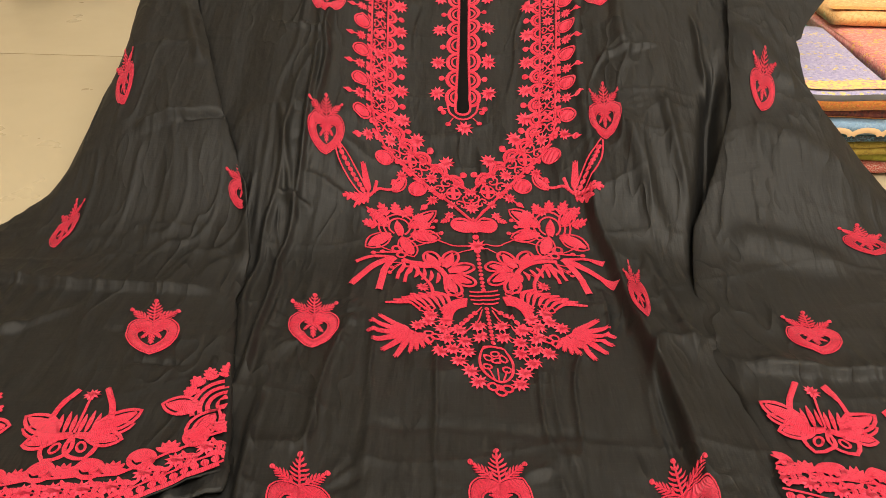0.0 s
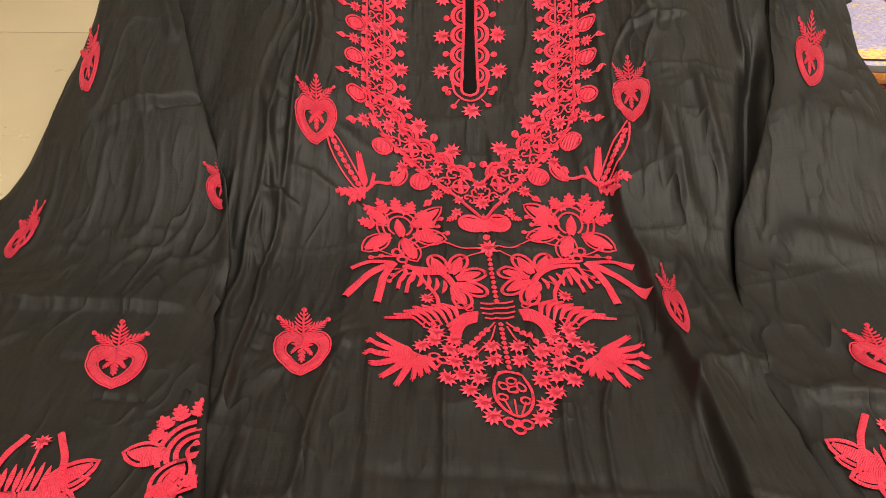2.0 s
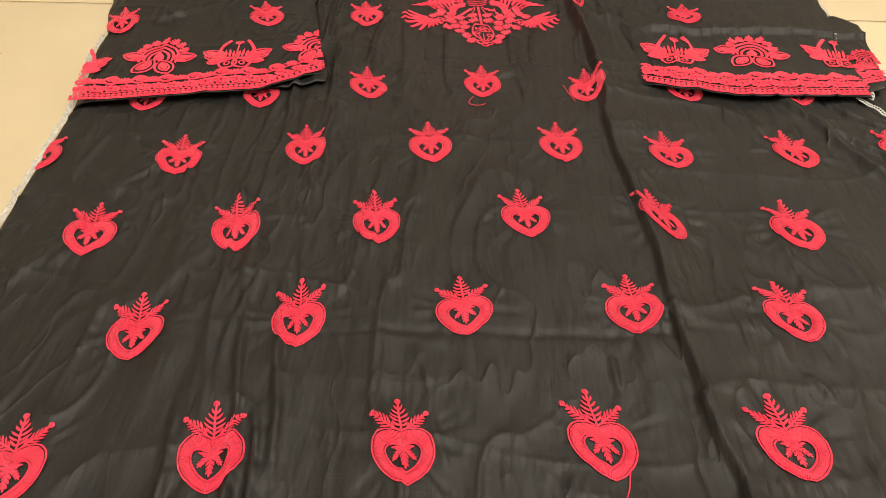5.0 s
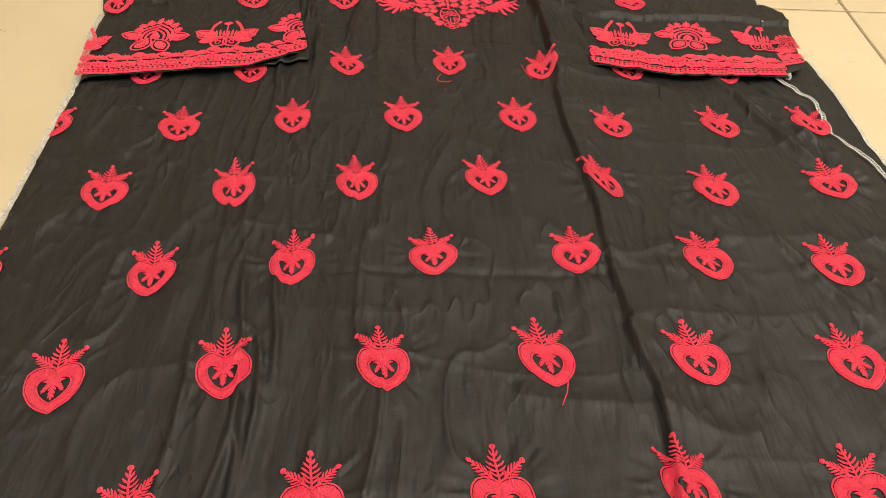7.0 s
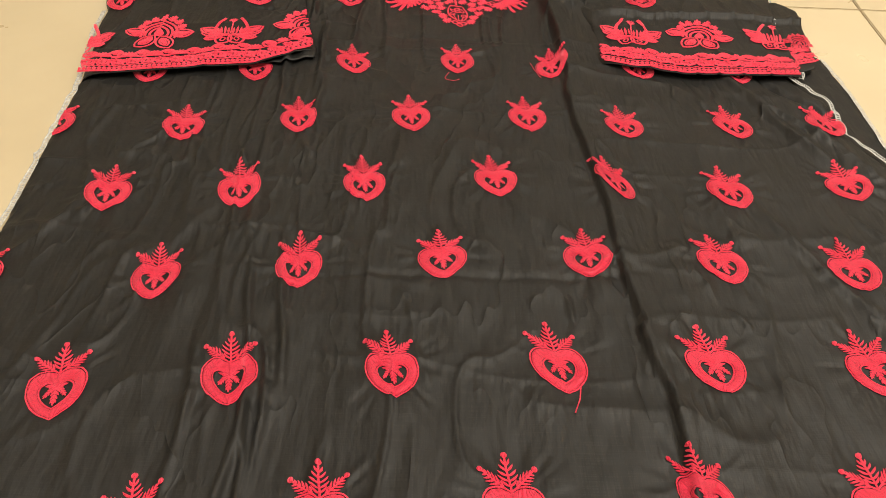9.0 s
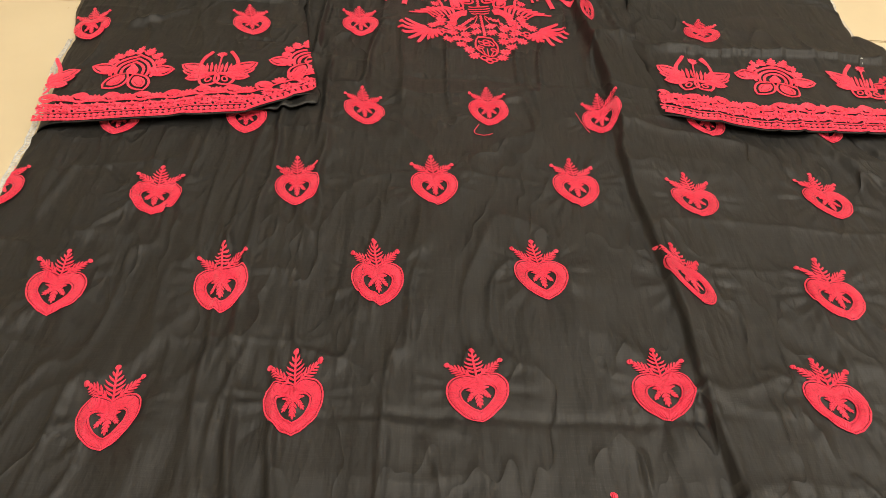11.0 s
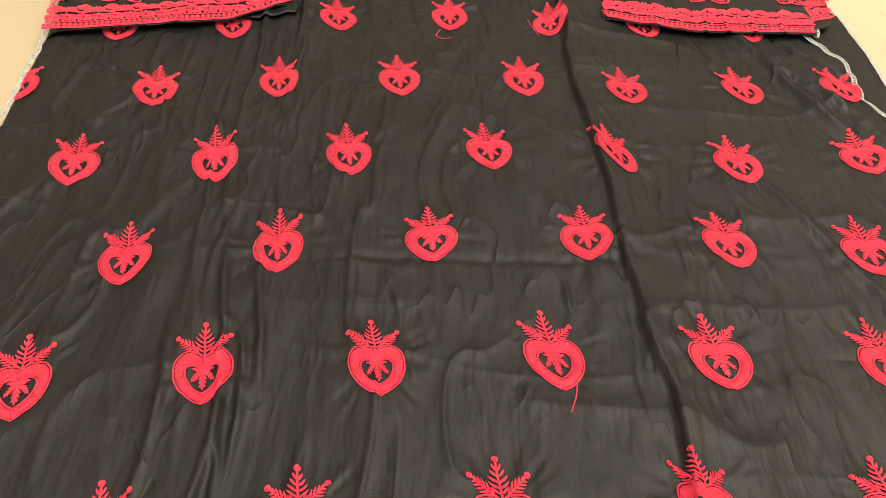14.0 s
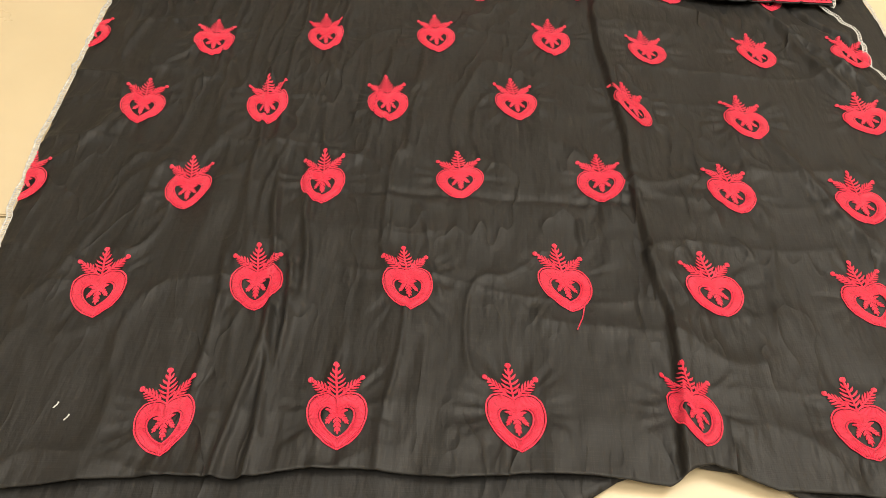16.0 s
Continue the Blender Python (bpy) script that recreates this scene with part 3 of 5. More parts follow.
def lotus_work():
    """A lotus 1 wide and about 0.95 high, its seed at (0, 0)."""
    s, k = Stitch(), 0.07
    P = lambda a, b: (a * k, b * k)
    for a, b, e, g in ((-0.27, 0.10, -0.34, 0.20), (-0.23, 0.20, -0.30, 0.33), (-0.14, 0.27, -0.18, 0.44), (-0.02, 0.30, -0.02, 0.49), (0.10, 0.28, 0.14, 0.46), (0.20, 0.21, 0.27, 0.36), (0.26, 0.11, 0.36, 0.22)):
        s.fern(P(a, b), P(e, g), 0.13 * k, 3)
    for w, h in ((0.27, 0.30), (0.205, 0.225), (0.14, 0.15)):
        a = np.linspace(-0.12 * np.pi, 1.12 * np.pi, 20)
        s.ribbon(np.stack([w * np.cos(a), -0.04 + h * np.sin(a)], 1) * k, 0.042 * k, 0.0014)
    for side in (-1, 1):
        s.petal(P(side * 0.20, -0.04), P(side * 0.52, 0.02), 0.20 * k, 0.0022)
        s.leaf(P(side * 0.20, -0.02), P(side * 0.40, -0.10), 0.07 * k)
        s.petal(P(side * 0.04, -0.10), P(side * 0.25, -0.42), 0.25 * k, 0.0022, False)
        s.petal(P(side * 0.07, -0.15), P(side * 0.21, -0.35), 0.13 * k, 0.0022)
    s.leaf(P(0, -0.12), P(0, 0.06), 0.15 * k, rise=0.002)
    return s


def butterfly_work():
    """A winged flower 1 wide: broad satin petals below, spikes and two horns above."""
    s, k = Stitch(), 0.07
    P = lambda a, b: (a * k, b * k)
    for side in (-1, 1):
        s.petal(P(side * 0.14, -0.02), P(side * 0.51, 0.22), 0.20 * k, 0.0026)
        s.petal(P(side * 0.12, -0.06), P(side * 0.48, 0.06), 0.15 * k, 0.0022, False)
        s.petal(P(side * 0.10, -0.08), P(side * 0.42, -0.12), 0.18 * k, 0.0026)
        s.petal(P(side * 0.03, -0.05), P(side * 0.17, -0.34), 0.26 * k, 0.0028, False)
        s.oval(P(side * 0.11, -0.21), 0.035 * k, 0.055 * k, 0.0018, side * 0.4, 12)
        s.leaf(P(side * 0.02, -0.08), P(side * 0.34, 0.02), 0.10 * k, side * -0.12, 0.002)
        for j in range(5):
            s.leaf(P(side * (0.035 + 0.055 * j), -0.04), P(side * (0.045 + 0.060 * j), 0.26 - 0.035 * j - 0.08 * (j == 0)), 0.046 * k, n=6)
        s.line([P(side * 0.27, 0.06), P(side * 0.245, 0.27), P(side * 0.13, 0.52)], 0.058 * k, 14, 0.0017)
    s.line([P(0, -0.05), P(0.01, 0.42)], 0.026 * k, 6)
    s.star(P(0.01, 0.44), 0.085 * k, 9)
    return s


LOTUS, BUTTERFLY = lotus_work(), butterfly_work()


def edge_stitch(pairs, height, parent, name="overlock_edge", reach=0.0040, gap=0.0026, label="white overlock stitching along the raw edge"):
    """White overlock thread along an edge given as points (x, y)."""
    p = np.asarray(pairs, float)
    cum = np.r_[0, np.cumsum(np.linalg.norm(np.diff(p, axis=0), axis=1))]
    at = lambda q: np.array([np.interp(q, cum, p[:, 0]), np.interp(q, cum, p[:, 1])])
    s = Stitch()
    n = max(8, int(cum[-1] / 0.004))
    line = np.array([at(q) + 0.0015 * vnoise(q * 90, 1.0) for q in np.linspace(0, cum[-1], n)])
    s.ribbon(line, 0.0016, 0.0016)
    d = np.gradient(line, axis=0)
    d = d / np.linalg.norm(d, axis=1, keepdims=True)
    inner = line + np.stack([d[:, 1], -d[:, 0]], 1) * reach
    s.ribbon(inner, 0.0009, 0.0010)
    for q in np.arange(0.001, cum[-1], gap):
        k = q / cum[-1] * (n - 1)
        a = np.array([np.interp(k, np.arange(n), line[:, 0]), np.interp(k, np.arange(n), line[:, 1])])
        b = np.array([np.interp(k + 0.3, np.arange(n), inner[:, 0]), np.interp(k + 0.3, np.arange(n), inner[:, 1])])
        s.ribbon(np.stack([a, (a + b) / 2, b]), 0.0011, 0.0013)
    return s.lay(name, parent, height, lift=0.0005, label=label, material=WHITE)


# ---- the room ----
def build_room():
    x0, x1, y0, y1, top = -2.4, 2.6, -2.2, 3.2, 2.6
    base = tagged(new("floor", box_mesh("floor", x0, x1, y0, y1, -0.06, -0.004)), "cream glazed floor tiles with thin joints", "floor", kind="structure")
    base.data.materials.append(GROUT)
    for name, b in (("wall_north", (x0 - 0.9, x1 + 0.9, y1, y1 + 0.9)), ("wall_south", (x0 - 0.9, x1 + 0.9, y0 - 0.9, y0)), ("wall_east", (x1, x1 + 0.9, y0, y1)), ("wall_west", (x0 - 0.9, x0, y0, y1))):
        w = tagged(new(name, box_mesh(name, *b, -0.06, top)), "plain cream painted shop wall", "wall", kind="structure")
        w.data.materials.append(WALL)
    c = tagged(new("ceiling", box_mesh("ceiling", x0, x1, y0, y1, top, top + 0.08)), "plain pale painted ceiling", "ceiling", kind="structure")
    c.data.materials.append(WALL)
    # square tiles, laid a little askew to the cloth
    size, wide, joint = 0.60, 0.80, 0.0022
    tile = box_mesh("tile", joint / 2, wide - joint / 2, joint / 2, size - joint / 2, -0.010, 0.0, 0.0012)
    tile.materials.append(TILE)
    turn = pose(0.556, 0.462, 0, 0, 0, -2.5)
    for i in range(-6, 6):
        for j in range(-6, 7):
            m = turn @ pose(i * wide, j * size, 0)
            c = m @ Vector((wide / 2, size / 2, 0))
            if x0 - 0.42 < c.x < x1 + 0.42 and y0 - 0.32 < c.y < y1 + 0.32:
                ob = new("tile", tile)
                ob.parent, ob.matrix_basis = base, m


build_room()

# ---- the tunic ----
kurta = tagged(new("tunic"), "black satin tunic with red embroidery, laid out open on the tiles", "garment")

BODY_L = [(-0.36, -0.335), (-0.13, -0.360), (0.0, -0.377), (0.12, -0.384), (0.21, -0.388), (0.27, -0.388), (0.36, -0.33), (0.46, -0.25), (0.52, -0.215), (0.60, -0.225), (0.67, -0.255), (0.82, -0.31), (1.06, -0.35)]
BODY_R = [(-0.36, 0.47), (0.0, 0.455), (0.11, 0.439), (0.152, 0.415), (0.211, 0.418), (0.262, 0.392), (0.35, 0.35), (0.45, 0.27), (0.52, 0.215), (0.60, 0.235), (0.69, 0.275), (0.83, 0.30), (1.06, 0.33)]
HEM = [(-0.36, -0.345), (-0.27, -0.336), (-0.18, -0.322), (-0.13, -0.322), (-0.088, -0.313), (-0.048, -0.311), (0.01, -0.314), (0.057, -0.307), (0.10, -0.306), (0.15, -0.310), (0.166, -0.299), (0.178, -0.295), (0.218, -0.309), (0.284, -0.310), (0.47, -0.315)]
NECK = [(-0.40, 1.04), (-0.13, 1.03), (-0.105, 0.975), (-0.085, 0.935), (-0.06, 0.92), (0.0, 0.909), (0.055, 0.919), (0.08, 0.935), (0.10, 0.975), (0.125, 1.03), (0.40, 1.04)]
front = part("front_panel", sheet("front_panel", BODY_L, BODY_R, HEM, NECK, h_body, 430, 640, skirt=(0.006, 0.004)), BLACK, kurta)

BACK_L = [(-0.40, -0.33), (0.25, -0.375), (0.45, -0.24), (0.70, -0.24), (1.06, -0.34)]
BACK_R = [(-0.40, 0.47), (0.0, 0.465), (0.144, 0.453), (0.217, 0.454), (0.316, 0.449), (0.42, 0.36), (0.52, 0.22), (0.7, 0.25), (1.06, 0.33)]
BACK_HEM = [(-0.36, -0.37), (-0.10, -0.36), (0.05, -0.345), (0.096, -0.321), (0.118, -0.306), (0.16, -0.292), (0.21, -0.298), (0.26, -0.325), (0.47, -0.33)]
part("back_panel", sheet("back_panel", BACK_L, BACK_R, BACK_HEM, [(-0.4, 1.06), (0.4, 1.06)], h_back, 120, 180), BLACK, kurta)

SL_L = [(0.228, -0.388), (0.36, -0.409), (0.40, -0.412), (0.47, -0.436), (0.55, -0.445), (0.575, -0.425), (0.604, -0.392), (0.631, -0.380), (0.684, -0.366), (0.724, -0.356), (0.776, -0.352), (1.06, -0.37)]
SL_R = [(0.25, -0.140), (0.30, -0.141), (0.33, -0.147), (0.396, -0.162), (0.477, -0.180), (0.523, -0.178), (0.597, -0.196), (0.671, -0.230), (0.821, -0.287), (1.06, -0.35)]
CUFF_L = [(-0.45, 0.226), (-0.388, 0.232), (-0.279, 0.247), (-0.202, 0.258), (-0.179, 0.275), (-0.141, 0.300)]
sleeve_l = part("sleeve", sheet("sleeve", SL_L, SL_R, CUFF_L, [(-0.5, 1.03), (0, 1.03)], h_left, 150, 400, skirt=(0.016, 0.006)), BLACK, kurta)
part("sleeve_lining", sheet("sleeve_lining", [(0.2, -0.376), (0.5, -0.36)], [(0.2, -0.134), (0.3, -0.140), (0.5, -0.20)], [(-0.40, 0.262), (-0.22, 0.268), (-0.175, 0.272), (-0.138, 0.284)], [(-0.4, 0.40), (0, 0.40)], lambda x, y: h_body(x, y) + 0.005, 70, 30), BLACK, kurta)

SR_L = [(0.25, 0.183), (0.294, 0.182), (0.33, 0.186), (0.377, 0.186), (0.412, 0.177), (0.503, 0.187), (0.573, 0.201), (0.618, 0.225), (0.687, 0.253), (0.763, 0.266), (0.83, 0.279), (1.06, 0.30)]
SR_R = [(0.25, 0.402), (0.267, 0.407), (0.393, 0.414), (0.458, 0.428), (0.568, 0.434), (0.62, 0.42), (0.655, 0.375), (0.69, 0.342), (0.72, 0.333), (0.781, 0.338), (1.06, 0.345)]
CUFF_R = [(0.18, 0.279), (0.215, 0.267), (0.289, 0.256), (0.45, 0.256)]
sleeve_r = part("sleeve", sheet("sleeve", SR_L, SR_R, CUFF_R, [(0, 1.03), (0.5, 1.03)], h_right, 150, 400, skirt=(0.004, 0.002)), BLACK, kurta)
under_r = part("sleeve_lining", sheet("sleeve_lining", [(0.2, 0.192), (0.6, 0.22)], [(0.25, 0.42), (0.293, 0.432), (0.363, 0.446), (0.43, 0.455), (0.45, 0.44), (0.6, 0.36)], [(0.19, 0.285), (0.41, 0.272), (0.44, 0.285)], [(0.1, 0.46), (0.44, 0.455), (0.5, 0.44)], lambda x, y: h_right(x, y) - 0.0045, 80, 50), BLACK, kurta)
part("shoulder_flap", sheet("shoulder_flap", [(0.76, 0.325), (1.0, 0.33)], [(0.76, 0.335), (0.80, 0.352), (0.86, 0.40), (0.90, 0.40)], [(0.3, 0.765), (0.345, 0.785), (0.40, 0.845)], [(0.3, 0.93), (0.40, 0.872)], lambda x, y: h_right(np.minimum(x, 0.34), y) - 0.006 + 0 * x, 24, 30), BLACK, kurta)

# white thread on the raw edges
edge_stitch([(-0.388, 0.235), (-0.388, 0.21), (-0.384, 0.12), (-0.377, 0.0), (-0.360, -0.13), (-0.335, -0.34)][::-1], h_body, front)
edge_stitch([(0.392, 0.262), (0.418, 0.211), (0.415, 0.152), (0.439, 0.11), (0.452, 0.02), (0.455, -0.10), (0.467, -0.30)][::-1], lambda x, y: h_body(x, y), front)
edge_stitch([(0.402, 0.258), (0.407, 0.267), (0.414, 0.393), (0.428, 0.458), (0.434, 0.568)], lambda x, y: h_right(x, y) - 0.006, sleeve_r, reach=0.004)
edge_stitch([(-0.388, 0.234), (-0.400, 0.30), (-0.409, 0.36), (-0.412, 0.40)], lambda x, y: h_left(x, y) - 0.010, sleeve_l, reach=-0.004)
edge_stitch([(0.449, 0.316), (0.454, 0.217), (0.453, 0.144), (0.465, 0.0), (0.468, -0.2)], h_back, kurta, reach=-0.003, gap=0.0045)

# ---- scattered hearts and sleeve flowers ----
LOTUS_L = (-0.3240, 0.3255, 0.0755, 0.0830, 0)
WING_L = (-0.2405, 0.3225, 0.0705, 0.0730, 6)
HALF_L = (-0.1560, 0.3530, 0.0760, 0.0800, 9)
EDGE_L = (-0.4080, 0.3000, 0.0705, 0.0730, 6)
WING_R = (0.2290, 0.3440, 0.0710, 0.0730, -6)
LOTUS_R = (0.3110, 0.3490, 0.0750, 0.0800, -12)
EDGE_R = (0.4000, 0.3420, 0.0705, 0.0730, -10)

for row in HEARTS:
    heart(row, front, h_body)
edge_l = lambda x, y: x > curve(y, BODY_L) + 0.004
edge_r = lambda x, y: x < curve(y, BODY_R) - 0.004
for row in ((-200, 239, 36, 1, -5, 40), (-314, 230, 36, 1, -5, 40), (226, 251, 35, -3, -2, 39), (336, 249, 35, -3, -2, 39),
            (-150, 817, 36, 1, -1, 44), (145, 838, 35, 1, 1, 44)):
    heart(row, front, h_body)
for row in ((-381, 129, 35, 3, -5, 40), (-362, -92, 35, 3, -5, 40)):
    heart(row, front, h_body, edge_l)
for row in ((443, -78, 35, 2, -3, 40), (412, -190, 35, 2, -3, 40), (380, -300, 35, 2, -3, 40)):
    heart(row, front, h_body, edge_r)
for row in SLEEVE_A:
    heart(row, sleeve_l, h_left, lambda x, y: (x < curve(y, SL_R) - 0.003) & (x > curve(y, SL_L) + 0.004))
for row in SLEEVE_B:
    heart(row, sleeve_r, h_right)


# ---- cuffs ----
def cuff_border(low, x0, x1, parent, height, keep):
    """The embroidered hem band of a sleeve: cord, beads, scrolls and a scalloped upper edge."""
    y_at = lambda x: curve(x, low)
    base = Stitch()
    xs = np.linspace(x0, x1, 90)
    up = lambda d: np.stack([xs, y_at(xs) + d], 1)
    base.ribbon(up(0.0025), 0.0036, 0.0018)
    base.ribbon(up(0.0125), 0.0016)
    base.ribbon(up(0.031), 0.0020)
    base.lay("border_cord", parent, height, keep=keep)
    beads = Stitch()
    for x in np.arange(x0, x1, 0.0052):
        beads.dot((x, y_at(x) + 0.0077), 0.0026, 0.0014, 1.1, 8)
    beads.lay("bead_border", parent, height, keep=keep)
    for x in np.arange(x0 + 0.004, x1, 0.0155):
        s = Stitch()
        y = y_at(x)
        s.star((x, y + 0.0215), 0.0066, 8)
        s.oval((x + 0.0078, y + 0.0215), 0.0046, 0.0052, 0.0022, 0.4, 14)
        for w in (-1, 1):
            s.leaf((x + 0.002, y + 0.0215 + w * 0.0075), (x + 0.0135, y + 0.0215 + w * 0.0055), 0.0038, w * -0.3)
            s.line([(x + 0.0105, y + 0.0215), (x + 0.0130, y + 0.0215 + w * 0.003), (x + 0.0150, y + 0.0215 + w * 0.0065)], 0.0019, 8)
        s.dot((x + 0.0078, y + 0.0215), 0.0021)
        s.lay("border_scroll", parent, height, keep=keep)
    for x in np.arange(x0 + 0.008, x1, 0.0275):
        y = y_at(x)
        s = Stitch()
        s.oval((x, y + 0.0365), 0.0072, 0.0068, 0.0034, n=18)
        s.leaf((x - 0.004, y + 0.0340), (x + 0.003, y + 0.0410), 0.0085, 0.1, 0.0022)
        s.leaf((x + 0.003, y + 0.0320), (x + 0.0045, y + 0.0400), 0.0045, 0.1, 0.0018)
        s.lay("border_scallop", parent, height, keep=keep)
        s = Stitch()
        y = y_at(x + 0.0137)
        for a in (-72, -40, -14, 14, 40, 72):
            r = radians(90 - a)
            s.leaf((x + 0.0137, y + 0.0325), (x + 0.0137 + 0.0085 * math.cos(r), y + 0.0325 + 0.0095 * math.sin(r)), 0.0042, n=6)
        s.lay("border_fan", parent, height, keep=keep)


on_l = lambda x, y: (x < curve(y, SL_R) - 0.001) & (x > curve(y, SL_L) + 0.001) & (y > curve(x, CUFF_L))
on_r = lambda x, y: (x > curve(y, SR_L) + 0.001) & (x < curve(y, SR_R) - 0.001) & (y > curve(x, CUFF_R))
cuff_border(CUFF_L, -0.393, -0.140, sleeve_l, h_left, on_l)
cuff_border(CUFF_R, 0.181, 0.404, sleeve_r, h_right, on_r)
K = 0.07
for work, name, row in ((LOTUS, "lotus_motif", LOTUS_L), (BUTTERFLY, "winged_flower_motif", WING_L), (LOTUS, "lotus_motif", HALF_L), (BUTTERFLY, "winged_flower_motif", EDGE_L)):
    work.lay(name, sleeve_l, h_left, affine(row[0], row[1], row[2] / K, row[3] / K, row[4]), on_l)
for work, name, row in ((BUTTERFLY, "winged_flower_motif", WING_R), (LOTUS, "lotus_motif", LOTUS_R), (BUTTERFLY, "winged_flower_motif", EDGE_R)):
    work.lay(name, sleeve_r, h_right, affine(row[0], row[1], row[2] / K, row[3] / K, row[4]), on_r)
h_under_r = lambda x, y: h_right(x, y) - 0.0045
for work, name, row in ((LOTUS, "lotus_motif", (0.432, 0.345, 0.04, 0.05, -15)),):
    work.lay(name, under_r, h_under_r, affine(row[0], row[1], row[2] / K, row[3] / K, row[4]), lambda x, y: x < 0.446)
cuff_border([(0.40, 0.282), (0.45, 0.300)], 0.405, 0.436, under_r, h_under_r, None)


# ---- the yoke ----
def axis(y):
    return 0.011 + 0.0825 * (0.556 - np.minimum(y, 0.72))


RISE = 1.16


def mirrored(name, draw, both=True):
    """draw(stitch, side) in distances from the yoke's axis; laid on both halves."""
    for side in ((-1, 1) if both else (1,)):
        s = Stitch()
        draw(s, side)
        s.lay(name, front, h_body, lambda x, y: (x + axis(y), y))


OUTER = [(0.107, 0.96), (0.104, 0.89), (0.096, 0.763), (0.0895, 0.695), (0.080, 0.670), (0.050, 0.643), (0.022, 0.612), (0.0, 0.586)]
INNER = [(0.089, 0.96), (0.0865, 0.90), (0.080, 0.77), (0.0755, 0.703), (0.062, 0.678), (0.032, 0.653), (0.0, 0.622)]


def along(pairs, n):
    p = np.asarray(pairs, float)
    s = np.r_[0, np.cumsum(np.linalg.norm(np.diff(p, axis=0), axis=1))]
    q = np.linspace(0, s[-1], n)
    return np.stack([np.interp(q, s, p[:, 0]), np.interp(q, s, p[:, 1])], 1)


def band_lines(s, side):
    for line in (OUTER, INNER):
        s.line([(side * a, b) for a, b in line], 0.0021, 60, 0.0034)


mirrored("neck_band_cord", band_lines)
mid_out, mid_in = along(OUTER, 200), along(INNER, 200)
centre = (mid_out + mid_in) / 2
run = np.r_[0, np.cumsum(np.linalg.norm(np.diff(centre, axis=0), axis=1))]


def at_t(k):
    d = centre[min(int(k) + 3, 199)] - centre[max(int(k) - 3, 0)]
    return d / np.linalg.norm(d)


def at_run(q):
    k = np.interp(q, run, np.arange(200))
    c = np.array([np.interp(k, np.arange(200), centre[:, 0]), np.interp(k, np.arange(200), centre[:, 1])])
    o = np.array([np.interp(k, np.arange(200), mid_out[:, 0]), np.interp(k, np.arange(200), mid_out[:, 1])])
    t = at_t(k)
    n = np.array([t[1], -t[0]])
    n = n if n @ (o - c) > 0 else -n
    return c, n, np.array([-n[1], n[0]])


PITCH = 0.0405


def band_star(s, side, c, n, t, sy):
    s.star((side * c[0], c[1]), 0.0070, 8, sy)


def band_flower(s, side, c, n, t, sy):
    for e in range(4):
        r = e * math.pi / 2 + 0.78
        p = c + n * 0.0078 * math.cos(r) + t * 0.0085 * math.sin(r)
        s.leaf((side * c[0], c[1]), (side * p[0], p[1]), 0.0044, n=6)
    s.oval((side * c[0], c[1]), 0.0064, 0.0070, 0.0014, 0.0, 18)
    s.dot((side * c[0], c[1]), 0.0018)


def band_scroll(s, side, c, n, t, sy):
    for w in (-1, 1):
        for e in (-1, 1):
            pts = [c + n * w * k2 + t * e * j2 for k2, j2 in ((0.0, 0.0), (0.0030, 0.0052), (0.0062, 0.0045), (0.0066, 0.0015), (0.0042, 0.0012))]
            s.line([(side * p[0], p[1]) for p in pts], 0.0016, 12, 0.0012)
    s.dot((side * c[0], c[1]), 0.0014)


for k, q in enumerate(np.arange(0.006, run[-1] - 0.006, 0.0138)):
    c, n, t = at_run(q)
    wide = np.linalg.norm(mid_out[int(np.interp(q, run, np.arange(200)))] - c)
    name, draw = (("band_star", band_star), ("band_scroll", band_scroll), ("band_flower", band_flower), ("band_scroll", band_scroll))[k % 4]
    mirrored(name, lambda s, side: draw(s, side, c, n, t, RISE if c[1] > 0.66 else 1.05))
    if wide > 0.0105:
        for w in (-1, 1):
            p = c + n * w * wide * 0.66 + t * 0.005
            mirrored("band_star", lambda s, side: s.star((side * p[0], p[1]), 0.0052, 8))

